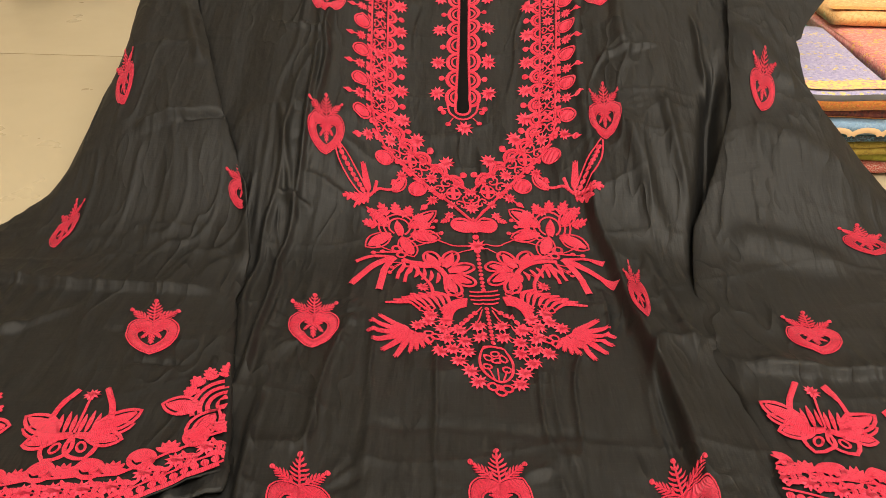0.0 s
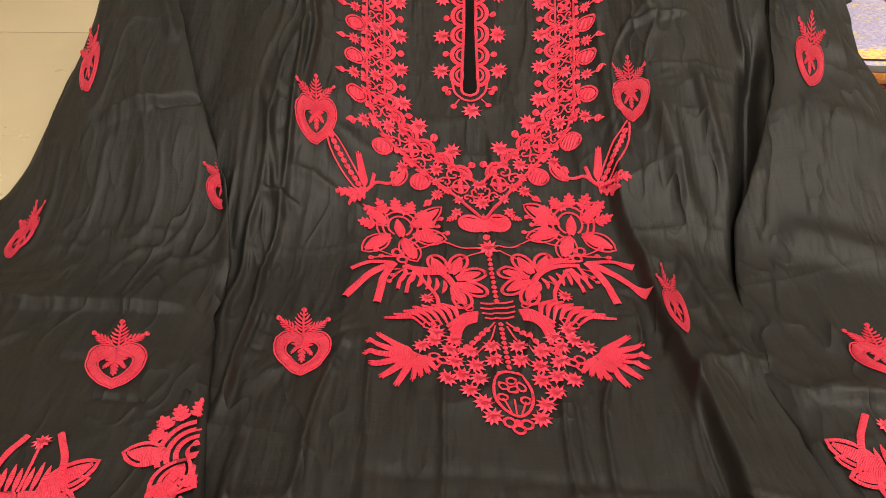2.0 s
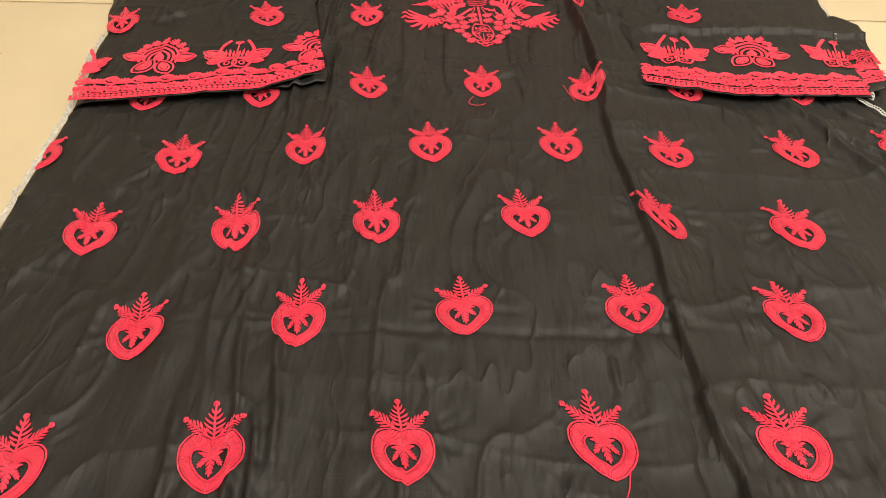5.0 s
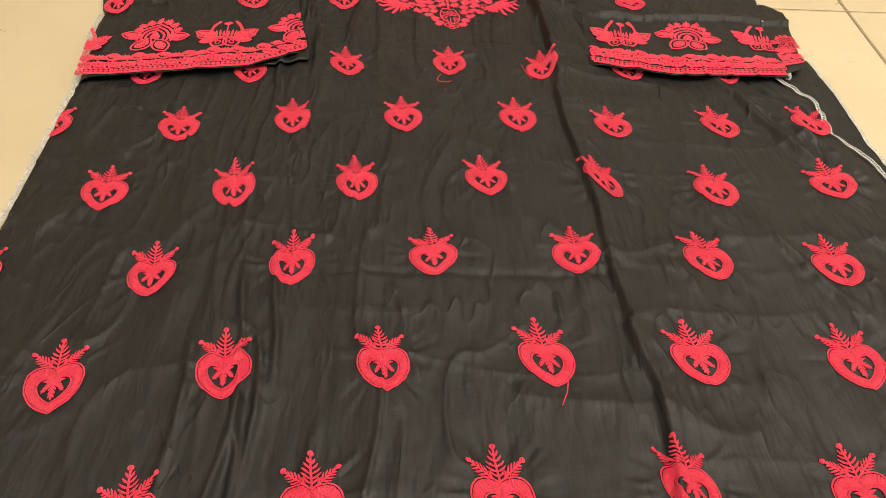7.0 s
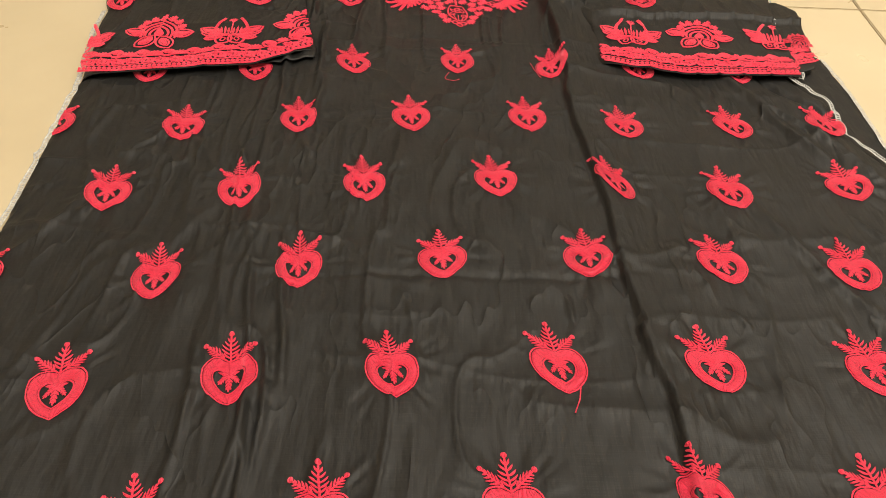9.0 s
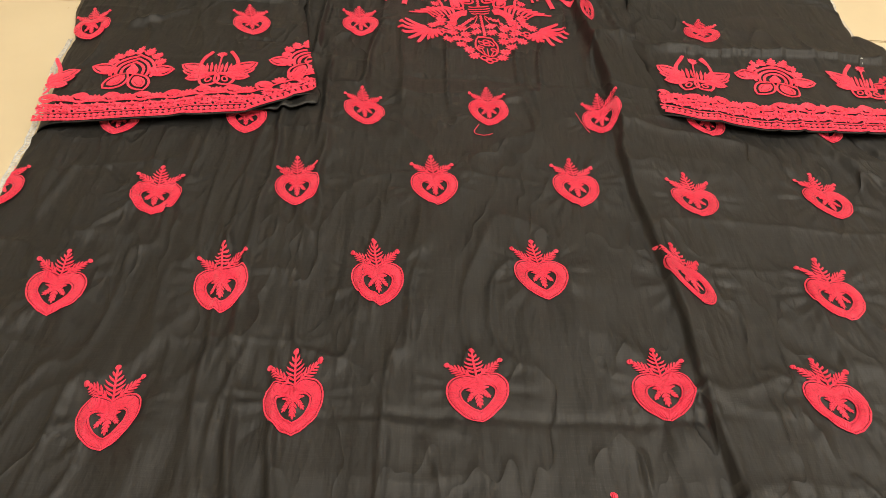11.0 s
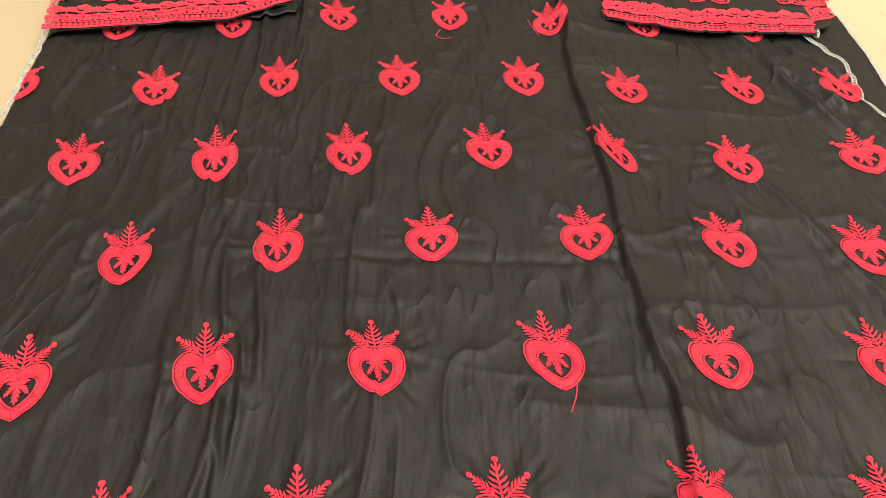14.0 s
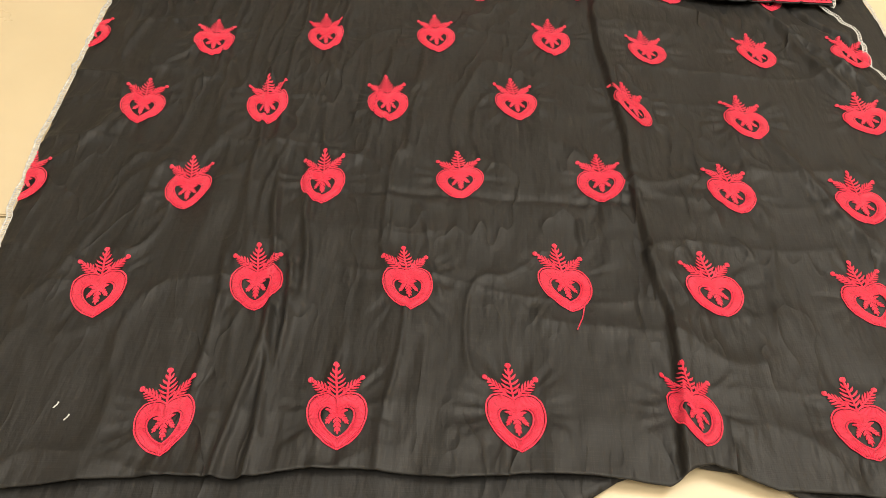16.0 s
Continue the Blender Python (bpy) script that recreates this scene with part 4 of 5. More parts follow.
for q in np.arange(0.012, run[-1] - 0.012, PITCH):
    c, n, t = at_run(q)
    c2, n2, t2 = at_run(min(q + PITCH / 2, run[-1]))
    sy = RISE if c[1] > 0.66 else 1.05

    def flip(p, side):
        return (side * p[0], p[1])

    # inner side: stars on scallops, with stalked dots between
    i0, i1 = c - n * 0.0093, c2 - n2 * 0.0093

    def inner_star(s, side):
        s.star(flip(c - n * 0.0225, side), 0.0086, 10, sy)

    def inner_scallop(s, side):
        for b, nn, tt in ((i0, n, t), (i1, n2, t2)):
            a = np.linspace(-0.5 * np.pi, 0.5 * np.pi, 9)
            for r, w in ((0.0088, 0.0036), (0.0050, 0.0022)):
                s.ribbon([flip(b - nn * r * 0.9 * math.cos(k) + tt * r * math.sin(k), side) for k in a], w)
        s.line([flip(i1 - n2 * 0.006, side), flip(i1 - n2 * 0.0125, side)], 0.0022, 6)
        s.dot(flip(i1 - n2 * 0.0140, side), 0.0034, sy=sy)

    mirrored("scallop_star", inner_star)
    mirrored("band_scallop", inner_scallop)

    # outer side: broad leaves with small sprigs between
    if c[1] > 0.606:
        def outer_leaf(s, side):
            b = c + n * 0.0098
            turn = side * math.atan2(n[1], n[0])
            s.oval(flip(b + n * 0.0088, side), 0.0084, 0.0086 if abs(n[0]) > 0.8 else 0.0078, 0.0018, turn, 20, 0.0012)
            s.dot(flip(b + n * 0.0088, side), 0.0070, 0.0017, 1.0, 16)
            for k in (-1, 1):
                s.leaf(flip(b - n * 0.001 + t * k * 0.0055, side), flip(b + n * 0.003 + t * k * 0.0115, side), 0.0034, 0.0, 0.0014)

        def outer_sprig(s, side):
            b = c2 + n2 * 0.0105
            s.leaf(flip(b - t2 * 0.006, side), flip(b + t2 * 0.006, side), 0.0045)
            for k in (-1, 1):
                s.leaf(flip(b, side), flip(b + t2 * k * 0.006 + n2 * 0.002, side), 0.004)
            s.star(flip(b + n2 * 0.0085, side), 0.0060, 7, sy)
            s.line([flip(b + n2 * 0.012, side), flip(b + n2 * 0.018, side)], 0.0018, 6)
            s.dot(flip(b + n2 * 0.0195, side), 0.0032, 0.0014)
            s.leaf(flip(b + n2 * 0.018, side), flip(b + n2 * 0.0250, side), 0.0032, n=5)

        mirrored("band_leaf", outer_leaf)
        mirrored("band_sprig", outer_sprig)


# slit placket
def placket(s, side):
    s.line([(side * 0.0055, 0.902), (side * 0.0055, 0.80), (side * 0.0075, 0.735), (side * 0.0078, 0.7225), (side * 0.0060, 0.7185), (0, 0.7180)], 0.0026, 60, 0.0016)
    s.line([(side * 0.0160, 0.735), (side * 0.0140, 0.722), (side * 0.006, 0.713), (0, 0.712)], 0.0022, 16)
    for y in np.arange(0.742, 0.905, 0.0245):
        a = np.linspace(-0.5 * np.pi, 0.5 * np.pi, 9)
        for r, w in ((0.0120, 0.0042), (0.0068, 0.0024)):
            s.ribbon([(side * (0.0065 + 0.85 * r * math.cos(k)), y + r * math.sin(k)) for k in a], w)
        s.leaf((side * 0.0065, y - 0.007), (side * 0.0065, y + 0.007), 0.0024)


mirrored("placket_band", placket)
for y in (0.8895, 0.838, 0.790, 0.7475):
    mirrored("placket_star", lambda s, side: s.star((side * 0.0265, y), 0.0088, 10, 1.15))
for y in (0.864, 0.813, 0.768, 0.727):
    def stalk(s, side):
        s.line([(side * 0.015, y), (side * 0.021, y)], 0.0014, 5)
        s.dot((side * 0.0225, y), 0.0031, sy=1.15)
    mirrored("placket_dot", stalk)


def slit_foot(s, side):
    s.star((0, 0.6995), 0.0095, 8, 1.12)
    for side in (-1, 1):
        s.line([(side * 0.010, 0.714), (side * 0.0145, 0.708)], 0.0014, 5)
        s.dot((side * 0.0155, 0.7065), 0.003)
        s.dot((side * 0.0195, 0.722), 0.003)


mirrored("placket_star", slit_foot, False)
# slit not cut: a narrow matte dark strip stands in for its shade
s = Stitch()
s.ribbon([(axis(y) + 0.0004, y) for y in np.linspace(0.7195, 0.907, 30)], np.interp(np.linspace(0, 1, 30), [0, 0.3, 1], [0.0125, 0.0090, 0.0075]), 0.0001)
s.lay("slit_shade_strip", front, h_body, lift=0.0010, material=plain("slit_shade_dark", (0.006, 0.006, 0.006), (0.009, 0.008, 0.008), 1.0, 40, 0.0, 0.0))


# flowers under the neck band
def lotus_big(s, side):
    c = (0.067, 0.577)
    P2 = lambda a, b: (side * (c[0] + a), c[1] + b)
    for a, r0, r1 in ((28, .020, .034), (52, .021, .036), (76, .021, .036), (100, .021, .035), (124, .021, .034), (150, .020, .031), (178, .018, .030), (205, .016, .028)):
        ca, sa = math.cos(radians(a - 16)), math.sin(radians(a - 16))
        s.fern(P2(r0 * ca, r0 * sa * 0.9), P2(r1 * ca, r1 * sa * 0.95), 0.010, 3)
    for (a, b), (e, g), w in (((-.008, .004), (-.034, .024), .014), ((-.010, -.004), (-.036, -.010), .015), ((-.002, -.008), (-.012, -.034), .016), ((.008, -.006), (.030, -.024), .016), ((.010, .004), (.024, .020), .013)):
        s.petal(P2(a, b), P2(e, g), w)
    for w in (0.0205, 0.0155, 0.0105):
        k = np.linspace(-0.35 * np.pi, 1.35 * np.pi, 18)
        s.ribbon([P2(w * math.cos(q) * 0.9, 0.004 + w * math.sin(q)) for q in k], 0.0018)
    s.leaf(P2(-0.001, -0.008), P2(0.002, 0.011), 0.0085, rise=0.002)
    s.star(P2(-0.004, 0.020), 0.005, 7)
    for a, b in ((-.030, .004), (-.037, -.004), (-.033, .012)):
        s.line([P2(-.018, b * 0.5), P2(a, b)], 0.0011, 6)
        s.dot(P2(a, b), 0.0022)


def fan_big(s, side):
    s.line([(side * a, b) for a, b in ((0.099, 0.609), (0.112, 0.622), (0.1235, 0.640), (0.1265, 0.657))], 0.0017, 16)
    s.line([(side * a, b) for a, b in ((0.093, 0.612), (0.102, 0.629), (0.1135, 0.647), (0.1255, 0.659))], 0.0017, 16)
    s.beads([(side * a, b) for a, b in ((0.097, 0.613), (0.107, 0.6265), (0.1185, 0.644), (0.123, 0.653))], 0.0026, 0.0050)
    s.fern((side * 0.094, 0.612), (side * 0.100, 0.646), 0.0064, 9)
    s.fern((side * 0.094, 0.610), (side * 0.118, 0.604), 0.011, 4)
    s.fern((side * 0.094, 0.612), (side * 0.108, 0.596), 0.008, 3)
    s.line([(side * 0.094, 0.612), (side * 0.085, 0.624), (side * 0.078, 0.622), (side * 0.066, 0.628)], 0.0028, 14, 0.0014)
    s.line([(side * 0.090, 0.616), (side * 0.087, 0.630)], 0.0030, 8, 0.0014)
    s.petal((side * 0.072, 0.622), (side * 0.060, 0.640), 0.010)


def vine(s, side):
    s.line([(0, 0.557), (side * 0.020, 0.556), (side * 0.036, 0.567), (side * 0.048, 0.560), (side * 0.062, 0.556)], 0.0014, 24)
    s.line([(0, 0.553), (side * 0.014, 0.549), (side * 0.024, 0.542)], 0.0012, 10)


def stalk_to(e, w):
    def draw(s, side):
        s.line([(side * 0.072, 0.540), (side * (0.5 * (0.070 + e[0]) + 0.003), 0.5 * (0.540 + e[1]) + 0.005), (side * e[0], e[1])], w, 18, 0.0014)
    return draw


def knots(s, side):
    for a, b in ((.082, .548), (.086, .555), (.090, .546)):
        s.line([(side * 0.070, 0.548), (side * a, b)], 0.0012, 5)
        s.dot((side * a, b), 0.0024)
    for a, b in ((.062, .551), (.070, .553), (.066, .545)):
        s.oval((side * a, b), 0.0036, 0.0036, 0.0024, n=10)


def wing_flower(s, side):
    c = (0.030, 0.520)
    P2 = lambda a, b: (side * (c[0] + a), c[1] + b)
    for a, b, turn in ((.010, .021, 1.2), (-.006, .020, 2.0), (-.016, .007, 2.9), (-.016, -.009, 3.7), (-.006, -.020, 4.5)):
        s.oval(P2(a, b), 0.0095, 0.0066, 0.0026, side * turn if side > 0 else math.pi - turn, 18, 0.0013)
        s.leaf(P2(a * 0.3 + .002, b * 0.3), P2(a * 1.35, b * 1.3), 0.0095, 0.0, 0.0018)
    s.leaf(P2(.002, .012), P2(.034, .020), 0.0080, 0.15, 0.0016)
    s.line([P2(.036, .016), P2(.014, .014), P2(.002, .004), P2(-.004, -.014)], 0.0050, 18, 0.0018)
    for k in range(7):
        q = k / 6
        a, b = .034 - .034 * q, .014 - .016 * q
        s.leaf(P2(a, b), P2(a + .004 - .002 * q, b - .017 + .004 * q), 0.0036, 0.1)
    for e in ((.040, -.010), (.034, -.014), (.012, -.030)):
        s.line([P2(.026, .010), P2(e[0] - .002, e[1] + .012), P2(*e)], 0.0030, 10)
    s.line([P2(.010, -.004), P2(.018, -.016)], 0.0010, 6)
    s.star(P2(.019, -.019), 0.0060, 8)
    for a, b in ((.044, .004), (.046, -.002), (.046, .010)):
        s.line([P2(.034, .012), P2(a, b)], 0.0010, 5)
        s.dot(P2(a, b), 0.0020)


def feathers(s, side):
    for k in range(7):
        q = k / 6
        tip = (0.040 + 0.040 * q, 0.4955 - 0.004 * q - 0.014 * q * q)
        root = (0.028 + 0.024 * q, 0.474 - 0.004 * q)
        bow = (0.5 * (tip[0] + root[0]) - 0.004, 0.5 * (tip[1] + root[1]) + 0.007)
        s.line([(side * a, b) for a, b in (root, bow, tip)], np.interp(np.linspace(0, 1, 12), [0, 0.6, 1], [0.0014, 0.0046, 0.0018]), 12, 0.0014)
    for k in range(6):
        q = k / 5
        s.line([(side * (0.014 + 0.002 * q), 0.486 - 0.010 * q), (side * (0.024 + 0.003 * q), 0.485 - 0.014 * q), (side * (0.037 - 0.006 * q), 0.470 - 0.020 * q)], 0.0028, 10, 0.0013)
    for a, b in ((.026, .4935), (.020, .491), (.044, .474), (.050, .471), (.046, .466)):
        s.oval((side * a, b), 0.0032, 0.0032, 0.0014, n=10)


def plume(s, side):
    for e in ((.085, .461), (.092, .452), (.094, .441), (.090, .430), (.083, .420), (.073, .413)):
        s.fern((side * 0.058, 0.442), (side * e[0], e[1]), 0.0056, 8)
    for k in range(4):
        s.fern((side * 0.057, 0.442), (side * (0.062 - 0.0055 * k), 0.416 + 0.003 * k), 0.0045, 6)


def ribs(s, side):
    for k, w in enumerate((0.0115, 0.0120, 0.0115, 0.0100)):
        y = 0.4955 - 0.0056 * k
        s.line([(-w, y + 0.001), (-w * 0.5, y - 0.0006), (0, y), (w * 0.5, y - 0.0006), (w, y + 0.001)], 0.0017, 14, 0.0012)
    s.beads([(0, 0.548), (0, 0.498)], 0.0021, 0.0050)
    s.beads([(0, 0.472), (0, 0.426)], 0.0020, 0.0048)


def beaded_ray(s, side):
    s.line([(side * 0.004, 0.474), (side * 0.020, 0.452), (side * 0.034, 0.440), (side * 0.044, 0.436)], 0.0015, 18)
    s.line([(side * 0.004, 0.470), (side * 0.008, 0.456), (side * 0.018, 0.444), (side * 0.022, 0.438)], 0.0013, 18)
    s.beads([(side * 0.010, 0.466), (side * 0.022, 0.452), (side * 0.036, 0.442)], 0.0025, 0.0056)
    for a, b in ((.042, .434), (.047, .438), (.047, .431)):
        s.oval((side * a, b), 0.0034, 0.0034, 0.0018, n=10)


for name, draw in (("lotus_motif", lotus_big), ("leaf_fan", fan_big), ("vine", vine), ("stalk", stalk_to((0.108, 0.500), 0.0058)), ("stalk", stalk_to((0.085, 0.494), 0.0058)), ("stalk", stalk_to((0.105, 0.532), 0.0046)), ("stalk_knots", knots), ("winged_flower_motif", wing_flower), ("feather_leaf", feathers), ("plume", plume), ("beaded_ray", beaded_ray)):
    mirrored(name, draw)
mirrored("bead_spine", ribs, False)


def bud(s, side):
    s.star((0, 0.556), 0.0085, 8)
    s.dot((0, 0.567), 0.0030)
    for e in (-1, 1):
        s.oval((e * 0.0105, 0.582), 0.0095, 0.0080, 0.0030, e * 0.5)
        s.leaf((0, 0.576), (e * 0.019, 0.586), 0.013, 0.0, 0.002)
        s.star((e * 0.021, 0.594), 0.0052, 7)
        s.fern((e * 0.021, 0.590), (e * 0.030, 0.586), 0.006, 3)
    s.leaf((0, 0.572), (0, 0.592), 0.008, 0.0, 0.002)
    s.star((0, 0.604), 0.0075, 8)


mirrored("bud_motif", bud, False)


def medallion(s, side):
    s.oval((0, 0.407), 0.0120, 0.0180, 0.0020, n=28)
    for a, b in ((0, .417), (-.0055, .412), (.0055, .412), (0, .409), (-.007, .402), (.007, .402)):
        s.oval((a, b), 0.0030, 0.0028, 0.0016, n=10)
    for a in (-.007, 0, .007):
        s.line([(a, 0.401), (a * 0.4, 0.390)], 0.0013, 6)
    for a, b in ((-.005, .383), (.005, .383), (0, .379)):
        s.oval((a, b), 0.0036, 0.0034, 0.0020, n=10)
    s.dot((0, .3835), 0.003)


mirrored("medallion", medallion, False)
for a, b in ((.0085, .4490), (.0235, .4445), (.0085, .4355), (.0205, .4315), (.0335, .4345), (.0195, .4195), (.0300, .4225), (.0395, .4185), (.0265, .4085), (.0190, .3985), (.0145, .3875), (.0365, .4470), (.0465, .4560), (.0545, .4500), (.0440, .4645), (.0330, .4570)):
    mirrored("cluster_star", lambda s, side: s.star((side * a, b), 0.0070, 8, 1.05))

# loose red threads
for pts in ([(0.104, -0.170), (0.102, -0.181), (0.097, -0.193)], [(0.012, 0.262), (0.006, 0.248), (0.012, 0.245), (0.024, 0.247)], [(0.104, 0.285), (0.109, 0.268), (0.114, 0.253)]):
    loose = Stitch()
    loose.line(pts, 0.0009, 14, 0.0012)
    loose.lay("loose_thread", front, h_body, lift=0.0012, label="loose red thread end")

# bits of lint on the cloth
for x, y in ((-0.2590, -0.2795), (-0.2488, -0.2880)):
    s = Stitch()
    s.line([(x, y), (x + 0.002, y + 0.003), (x + 0.002, y + 0.005)], 0.0011, 6)
    tagged(s.lay("lint_speck", None, h_body, lift=0.0004, material=WHITE), "tiny white speck of lint on the black cloth", "lint")


# ---- folded cloths behind the shoulder ----
def folded_cloth(x0, x1, y0, y1, z0, z1, turn, material, label, border=None, layers=2, line=None):
    """A folded length of cloth: rounded folds stacked on one another, with a printed border at the front fold."""
    thing = tagged(new("folded_cloth"), label, "folded fabric", "stack of folded cloths")
    cx, cy = (x0 + x1) / 2, (y0 + y1) / 2
    thing.matrix_basis = pose(cx, cy, z0, 0, 0, turn)
    hx, hy, t = (x1 - x0) / 2, (y1 - y0) / 2, (z1 - z0) / layers
    for k in range(layers):
        nx, na = 30, 10
        verts, faces = [], []
        prof = [(hy - 0.0 - 0.004 * k, 0.04 * t), (-hy + t / 2, 0.02 * t)] + [(-hy + t / 2 - t / 2 * math.sin(a), t / 2 - 0.48 * t * math.cos(a)) for a in np.linspace(0.2, np.pi - 0.2, na)] + [(-hy + t / 2, 0.98 * t)] + [(-hy + (2 * hy) * q, 0.98 * t) for q in (0.12, 0.3, 0.5, 0.7, 0.88)] + [(hy - 0.004 * k, 0.96 * t)]
        for i in range(nx):
            x = -hx + 2 * hx * i / (nx - 1)
            pinch = 0.82 + 0.18 * ease(min(i, nx - 1 - i) / 2.0)
            for y, z in prof:
                wob = 0.0016 * float(vnoise(x * 17 + k * 5 + z0 * 90, y * 12))
                verts.append((x + 0.004 * float(vnoise(y * 14, k + z0 * 60)), y + 0.003 * float(vnoise(x * 13, k * 3 + z0 * 80)), k * t + t / 2 + (z - t / 2) * pinch + wob + 0.0010))
        m = len(prof)
        for i in range(nx - 1):
            for j in range(m):
                a, b = i * m + j, i * m + (j + 1) % m
                faces.append((a, a + m, b + m, b))
        faces += [tuple(range(m)), tuple(reversed(range((nx - 1) * m, nx * m)))]
        part("fold", mesh_of("fold", verts, faces), material, thing)
    if border:
        y_f = -hy - 0.0024
        for mat, q0, q1, name in border:
            verts, faces = [], []
            for i in range(30):
                x = -hx + 0.002 + (2 * hx - 0.004) * i / 29
                w = 0.003 * float(vnoise(x * 13, (layers - 1) * 3 + z0 * 80))
                for q in (q0, (q0 + q1) / 2, q1):
                    a = 0.2 + (np.pi - 0.4) * q
                    if q <= 1:
                        y, z = -hy + t / 2 - t / 2 * math.sin(a) - 0.0016, t / 2 - 0.5 * t * math.cos(a)
                    else:
                        y, z = -hy + t / 2 + (q - 1) * 0.06, t * 0.99 + 0.0016
                    verts.append((x, y + w, (layers - 1) * t + z + 0.0014 + 0.0016 * float(vnoise(x * 17 + (layers - 1) * 5 + z0 * 90, y * 12))))
            for i in range(29):
                for j in range(2):
                    faces.append((i * 3 + j, i * 3 + 3 + j, i * 3 + 4 + j, i * 3 + 1 + j))
            part(name, mesh_of(name, verts, faces), mat, thing)
    if line:
        s = Stitch()
        for i in range(int(2 * hx / 0.03)):
            x = -hx + 0.015 + 0.03 * i
            a = np.linspace(0, np.pi, 9)
            s.ribbon(np.stack([x + 0.014 * np.cos(a), 0.25 * t + 0.45 * t * np.sin(a)], 1), 0.006, 0.0008)
        v = [(p[0], -hy - 0.0035 - p[2], p[1] + (layers - 1) * t) for p in s.v]
        part("arched_border", mesh_of("arched_border", v, s.f), line, thing)
    return thing


ORANGE = print_cloth("orange_border_print", (0.72, 0.26, 0.05), (0.85, 0.42, 0.10), (0.80, 0.18, 0.06), 60)
DARKLINE = plain("dark_border_line", (0.02, 0.017, 0.015), (0.05, 0.04, 0.035))
GOLD = print_cloth("gold_medallion_print", (0.74, 0.50, 0.16), (0.62, 0.10, 0.32), (0.80, 0.62, 0.20), 34)
CREAM = plain("peach_arch_print", (0.72, 0.46, 0.24), (0.80, 0.55, 0.32))
BLUEDOT = print_cloth("blue_dash_print", (0.02, 0.03, 0.05), (0.12, 0.30, 0.42), (0.10, 0.34, 0.46), 70)
lav = print_cloth("lavender_print", (0.31, 0.28, 0.46), (0.46, 0.42, 0.52), (0.66, 0.50, 0.08), 34)
maroon = print_cloth("maroon_print", (0.16, 0.03, 0.03), (0.26, 0.08, 0.04), (0.05, 0.02, 0.02), 50)
slate = print_cloth("slate_blue_print", (0.14, 0.24, 0.36), (0.22, 0.34, 0.44), (0.12, 0.18, 0.28), 45)
teal = print_cloth("teal_print", (0.06, 0.20, 0.25), (0.14, 0.36, 0.40), (0.03, 0.08, 0.12), 60)
mustard = print_cloth("mustard_print", (0.34, 0.24, 0.03), (0.44, 0.34, 0.06), (0.52, 0.46, 0.24), 30)
olive = print_cloth("olive_print", (0.26, 0.26, 0.02), (0.32, 0.32, 0.04), (0.20, 0.20, 0.02), 22)
redseq = print_cloth("red_beaded_print", (0.38, 0.06, 0.04), (0.62, 0.52, 0.46), (0.52, 0.10, 0.06), 110)
peach = print_cloth("peach_print", (0.68, 0.40, 0.15), (0.58, 0.24, 0.06), (0.72, 0.58, 0.28), 30)
pink = print_cloth("pink_print", (0.62, 0.20, 0.17), (0.72, 0.40, 0.30), (0.70, 0.40, 0.05), 32)
mint = print_cloth("mint_print", (0.22, 0.44, 0.38), (0.34, 0.54, 0.46), (0.18, 0.36, 0.34), 40)

folded_cloth(0.38, 0.86, 0.745, 1.02, 0.0000, 0.0120, 1.0, redseq, "folded red beaded cloth at the bottom of the stack", layers=1)
folded_cloth(0.37, 0.86, 0.742, 1.02, 0.0120, 0.0240, -1.5, olive, "folded olive green cloth in the stack", layers=1)
folded_cloth(0.35, 0.86, 0.740, 1.02, 0.0240, 0.0400, 0.5, mustard, "folded mustard printed cloth in the stack", layers=2)
folded_cloth(0.34, 0.86, 0.738, 1.02, 0.0400, 0.0500, 1.5, teal, "folded teal cloth with a dashed border", layers=1, border=((BLUEDOT, 0.25, 0.75, "dashed_border"),))
folded_cloth(0.33, 0.86, 0.736, 1.02, 0.0500, 0.0640, 2.0, slate, "folded slate blue cloth with peach arches", layers=1, line=CREAM)
folded_cloth(0.32, 0.440, 0.742, 0.98, 0.0640, 0.0740, 0.0, maroon, "folded dark maroon cloth with an orange edge", layers=1, border=((ORANGE, 0.0, 0.35, "orange_border"),))
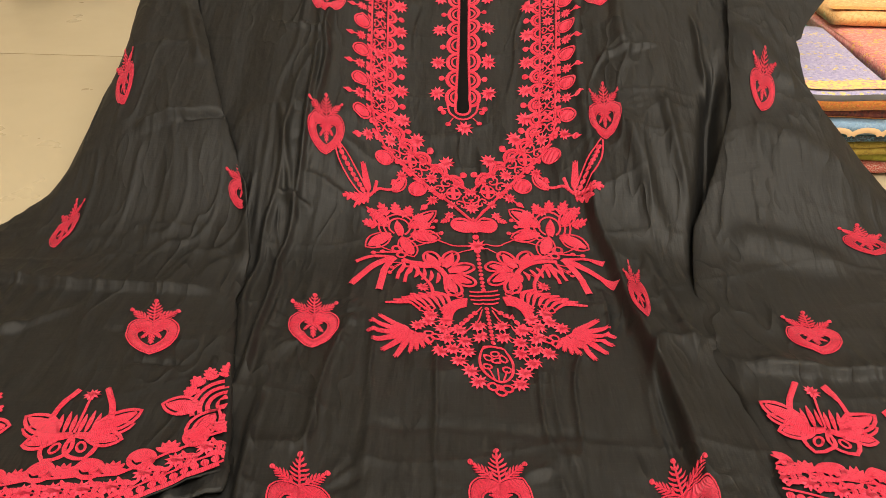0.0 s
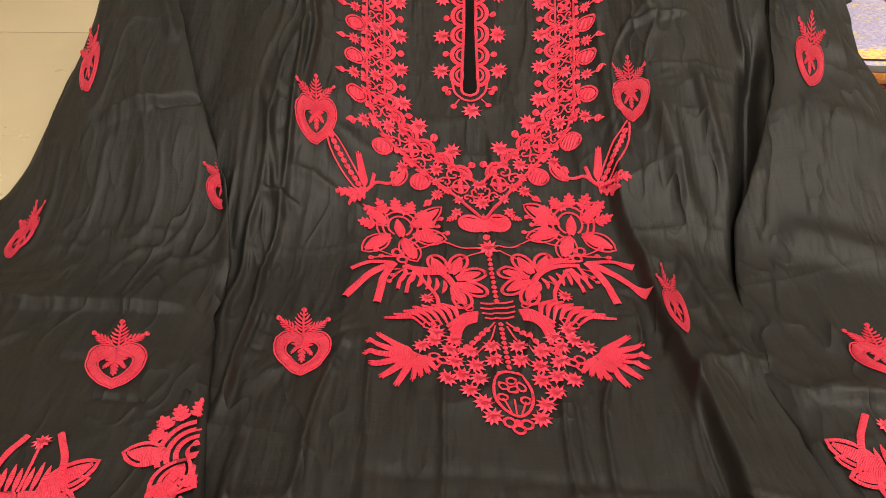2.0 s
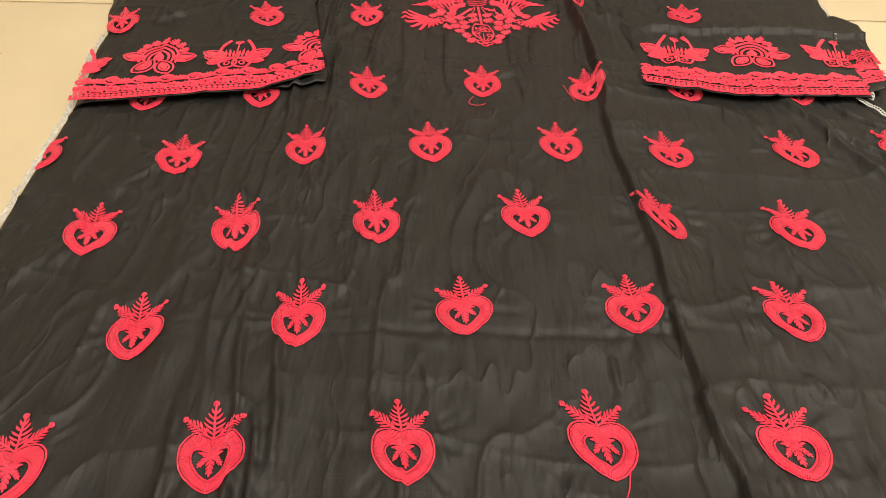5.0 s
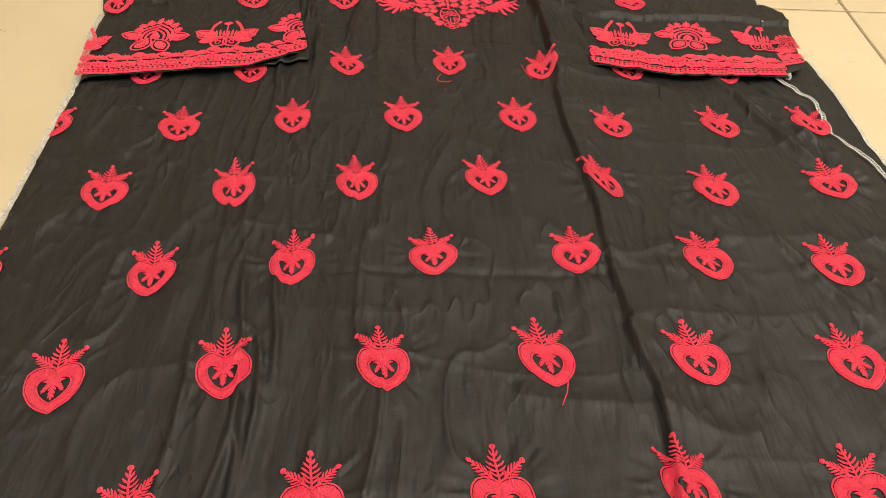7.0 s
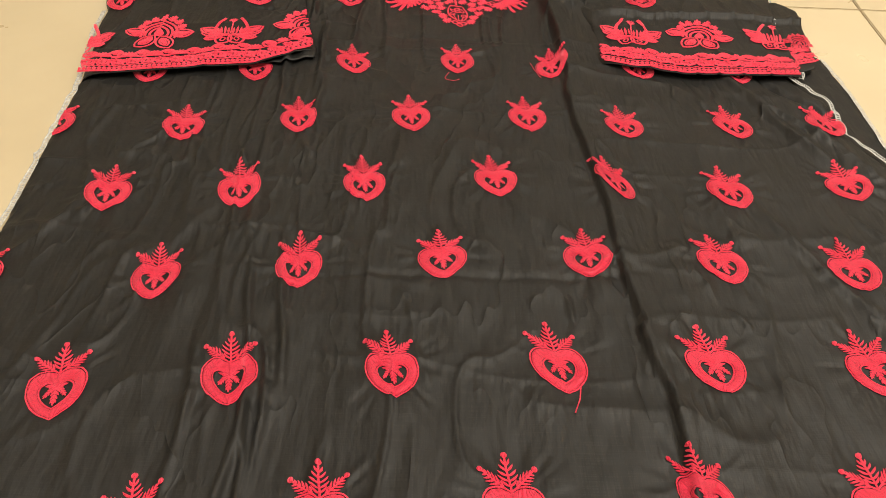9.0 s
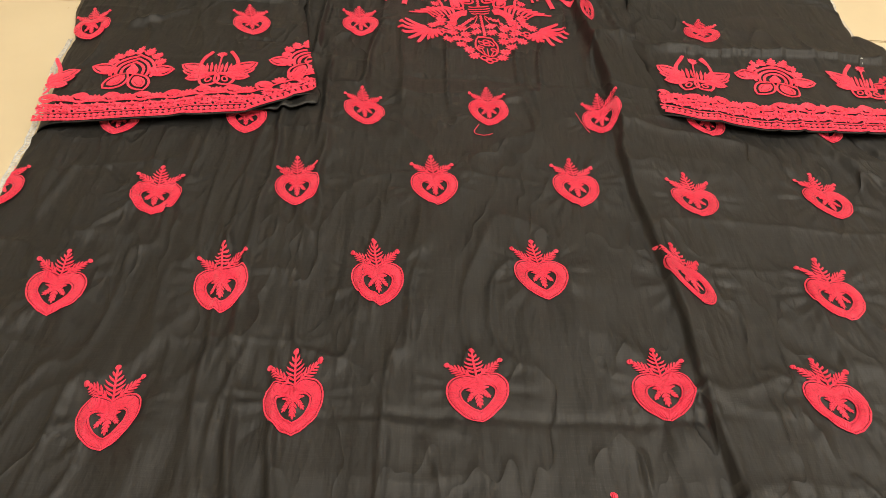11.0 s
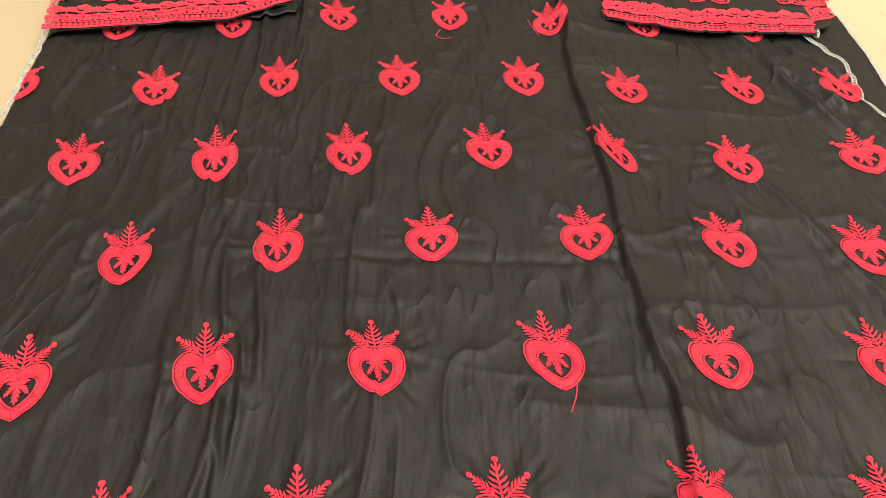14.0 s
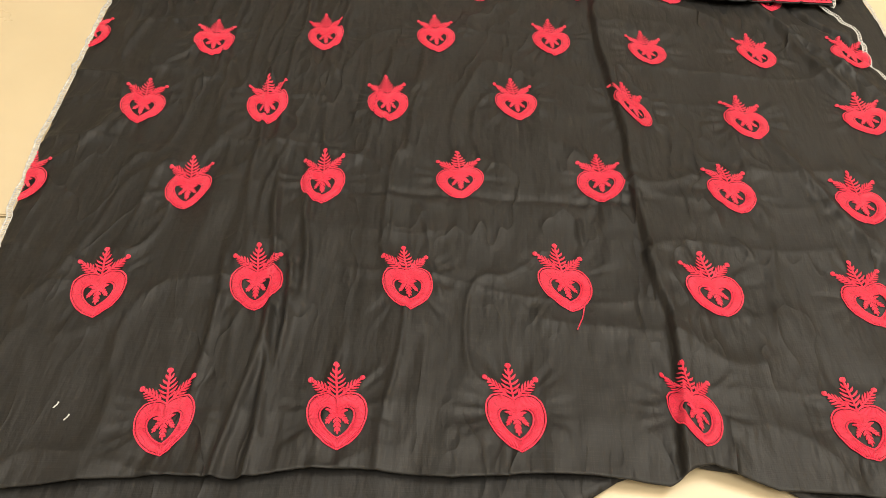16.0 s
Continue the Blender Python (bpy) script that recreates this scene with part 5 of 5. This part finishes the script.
folded_cloth(0.31, 0.446, 0.735, 0.98, 0.0740, 0.0940, -3.5, lav, "folded lavender printed cloth with orange and dark border", layers=1,
             border=((ORANGE, 0.10, 0.62, "orange_border"), (DARKLINE, 0.64, 0.86, "dark_border_line"), (GOLD, 1.02, 1.45, "gold_border")))
folded_cloth(0.462, 0.92, 0.77, 1.10, 0.0640, 0.0760, 3.0, mint, "folded mint green cloth beside the lavender one", layers=1)
folded_cloth(0.464, 0.92, 0.80, 1.12, 0.0760, 0.0940, 2.0, pink, "folded pink printed cloth on the stack", layers=1)
folded_cloth(0.466, 0.92, 0.955, 1.25, 0.0940, 0.1120, -3.0, peach, "folded peach printed cloth on top of the stack", layers=1, border=((ORANGE, 1.05, 1.3, "orange_border"),))
folded_cloth(0.30, 0.43, 0.990, 1.20, 0.0000, 0.1060, 0.0, mint, "folded turquoise cloth standing behind the stack", layers=5)


# ---- foot of a stand on the tiles ----
def stand_foot():
    thing = tagged(new("display_stand"), "black metal stand leg with a rubber end cap on the tiles", "stand")
    a, b = Vector(STAND_A), Vector(STAND_B)
    d = (b - a).normalized()
    m = Matrix.Translation(a) @ d.to_track_quat("Z", "Y").to_matrix().to_4x4()
    steel = plain("black_coated_steel", (0.012, 0.012, 0.012), (0.03, 0.028, 0.026), 0.3, 20)
    rubber = plain("black_rubber", (0.015, 0.015, 0.015), (0.03, 0.03, 0.03), 0.75, 60)
    bm = bmesh.new()
    bmesh.ops.create_cone(bm, cap_ends=True, segments=20, radius1=0.017, radius2=0.017, depth=(b - a).length, matrix=m @ Matrix.Translation((0, 0, (b - a).length / 2)))
    part("leg", bm_mesh("leg", bm, True), steel, thing)
    bm = bmesh.new()
    bmesh.ops.create_cone(bm, cap_ends=True, segments=20, radius1=0.026, radius2=0.024, depth=0.075, matrix=m @ Matrix.Translation((0, 0, 0.0)))
    bmesh.ops.bevel(bm, geom=bm.edges[:], offset=0.003, segments=2, affect="EDGES")
    part("end_cap", bm_mesh("end_cap", bm), rubber, thing)


STAND_A, STAND_B = (-0.81, 1.47, 0.026), (-0.56, 1.75, 0.030)
stand_foot()
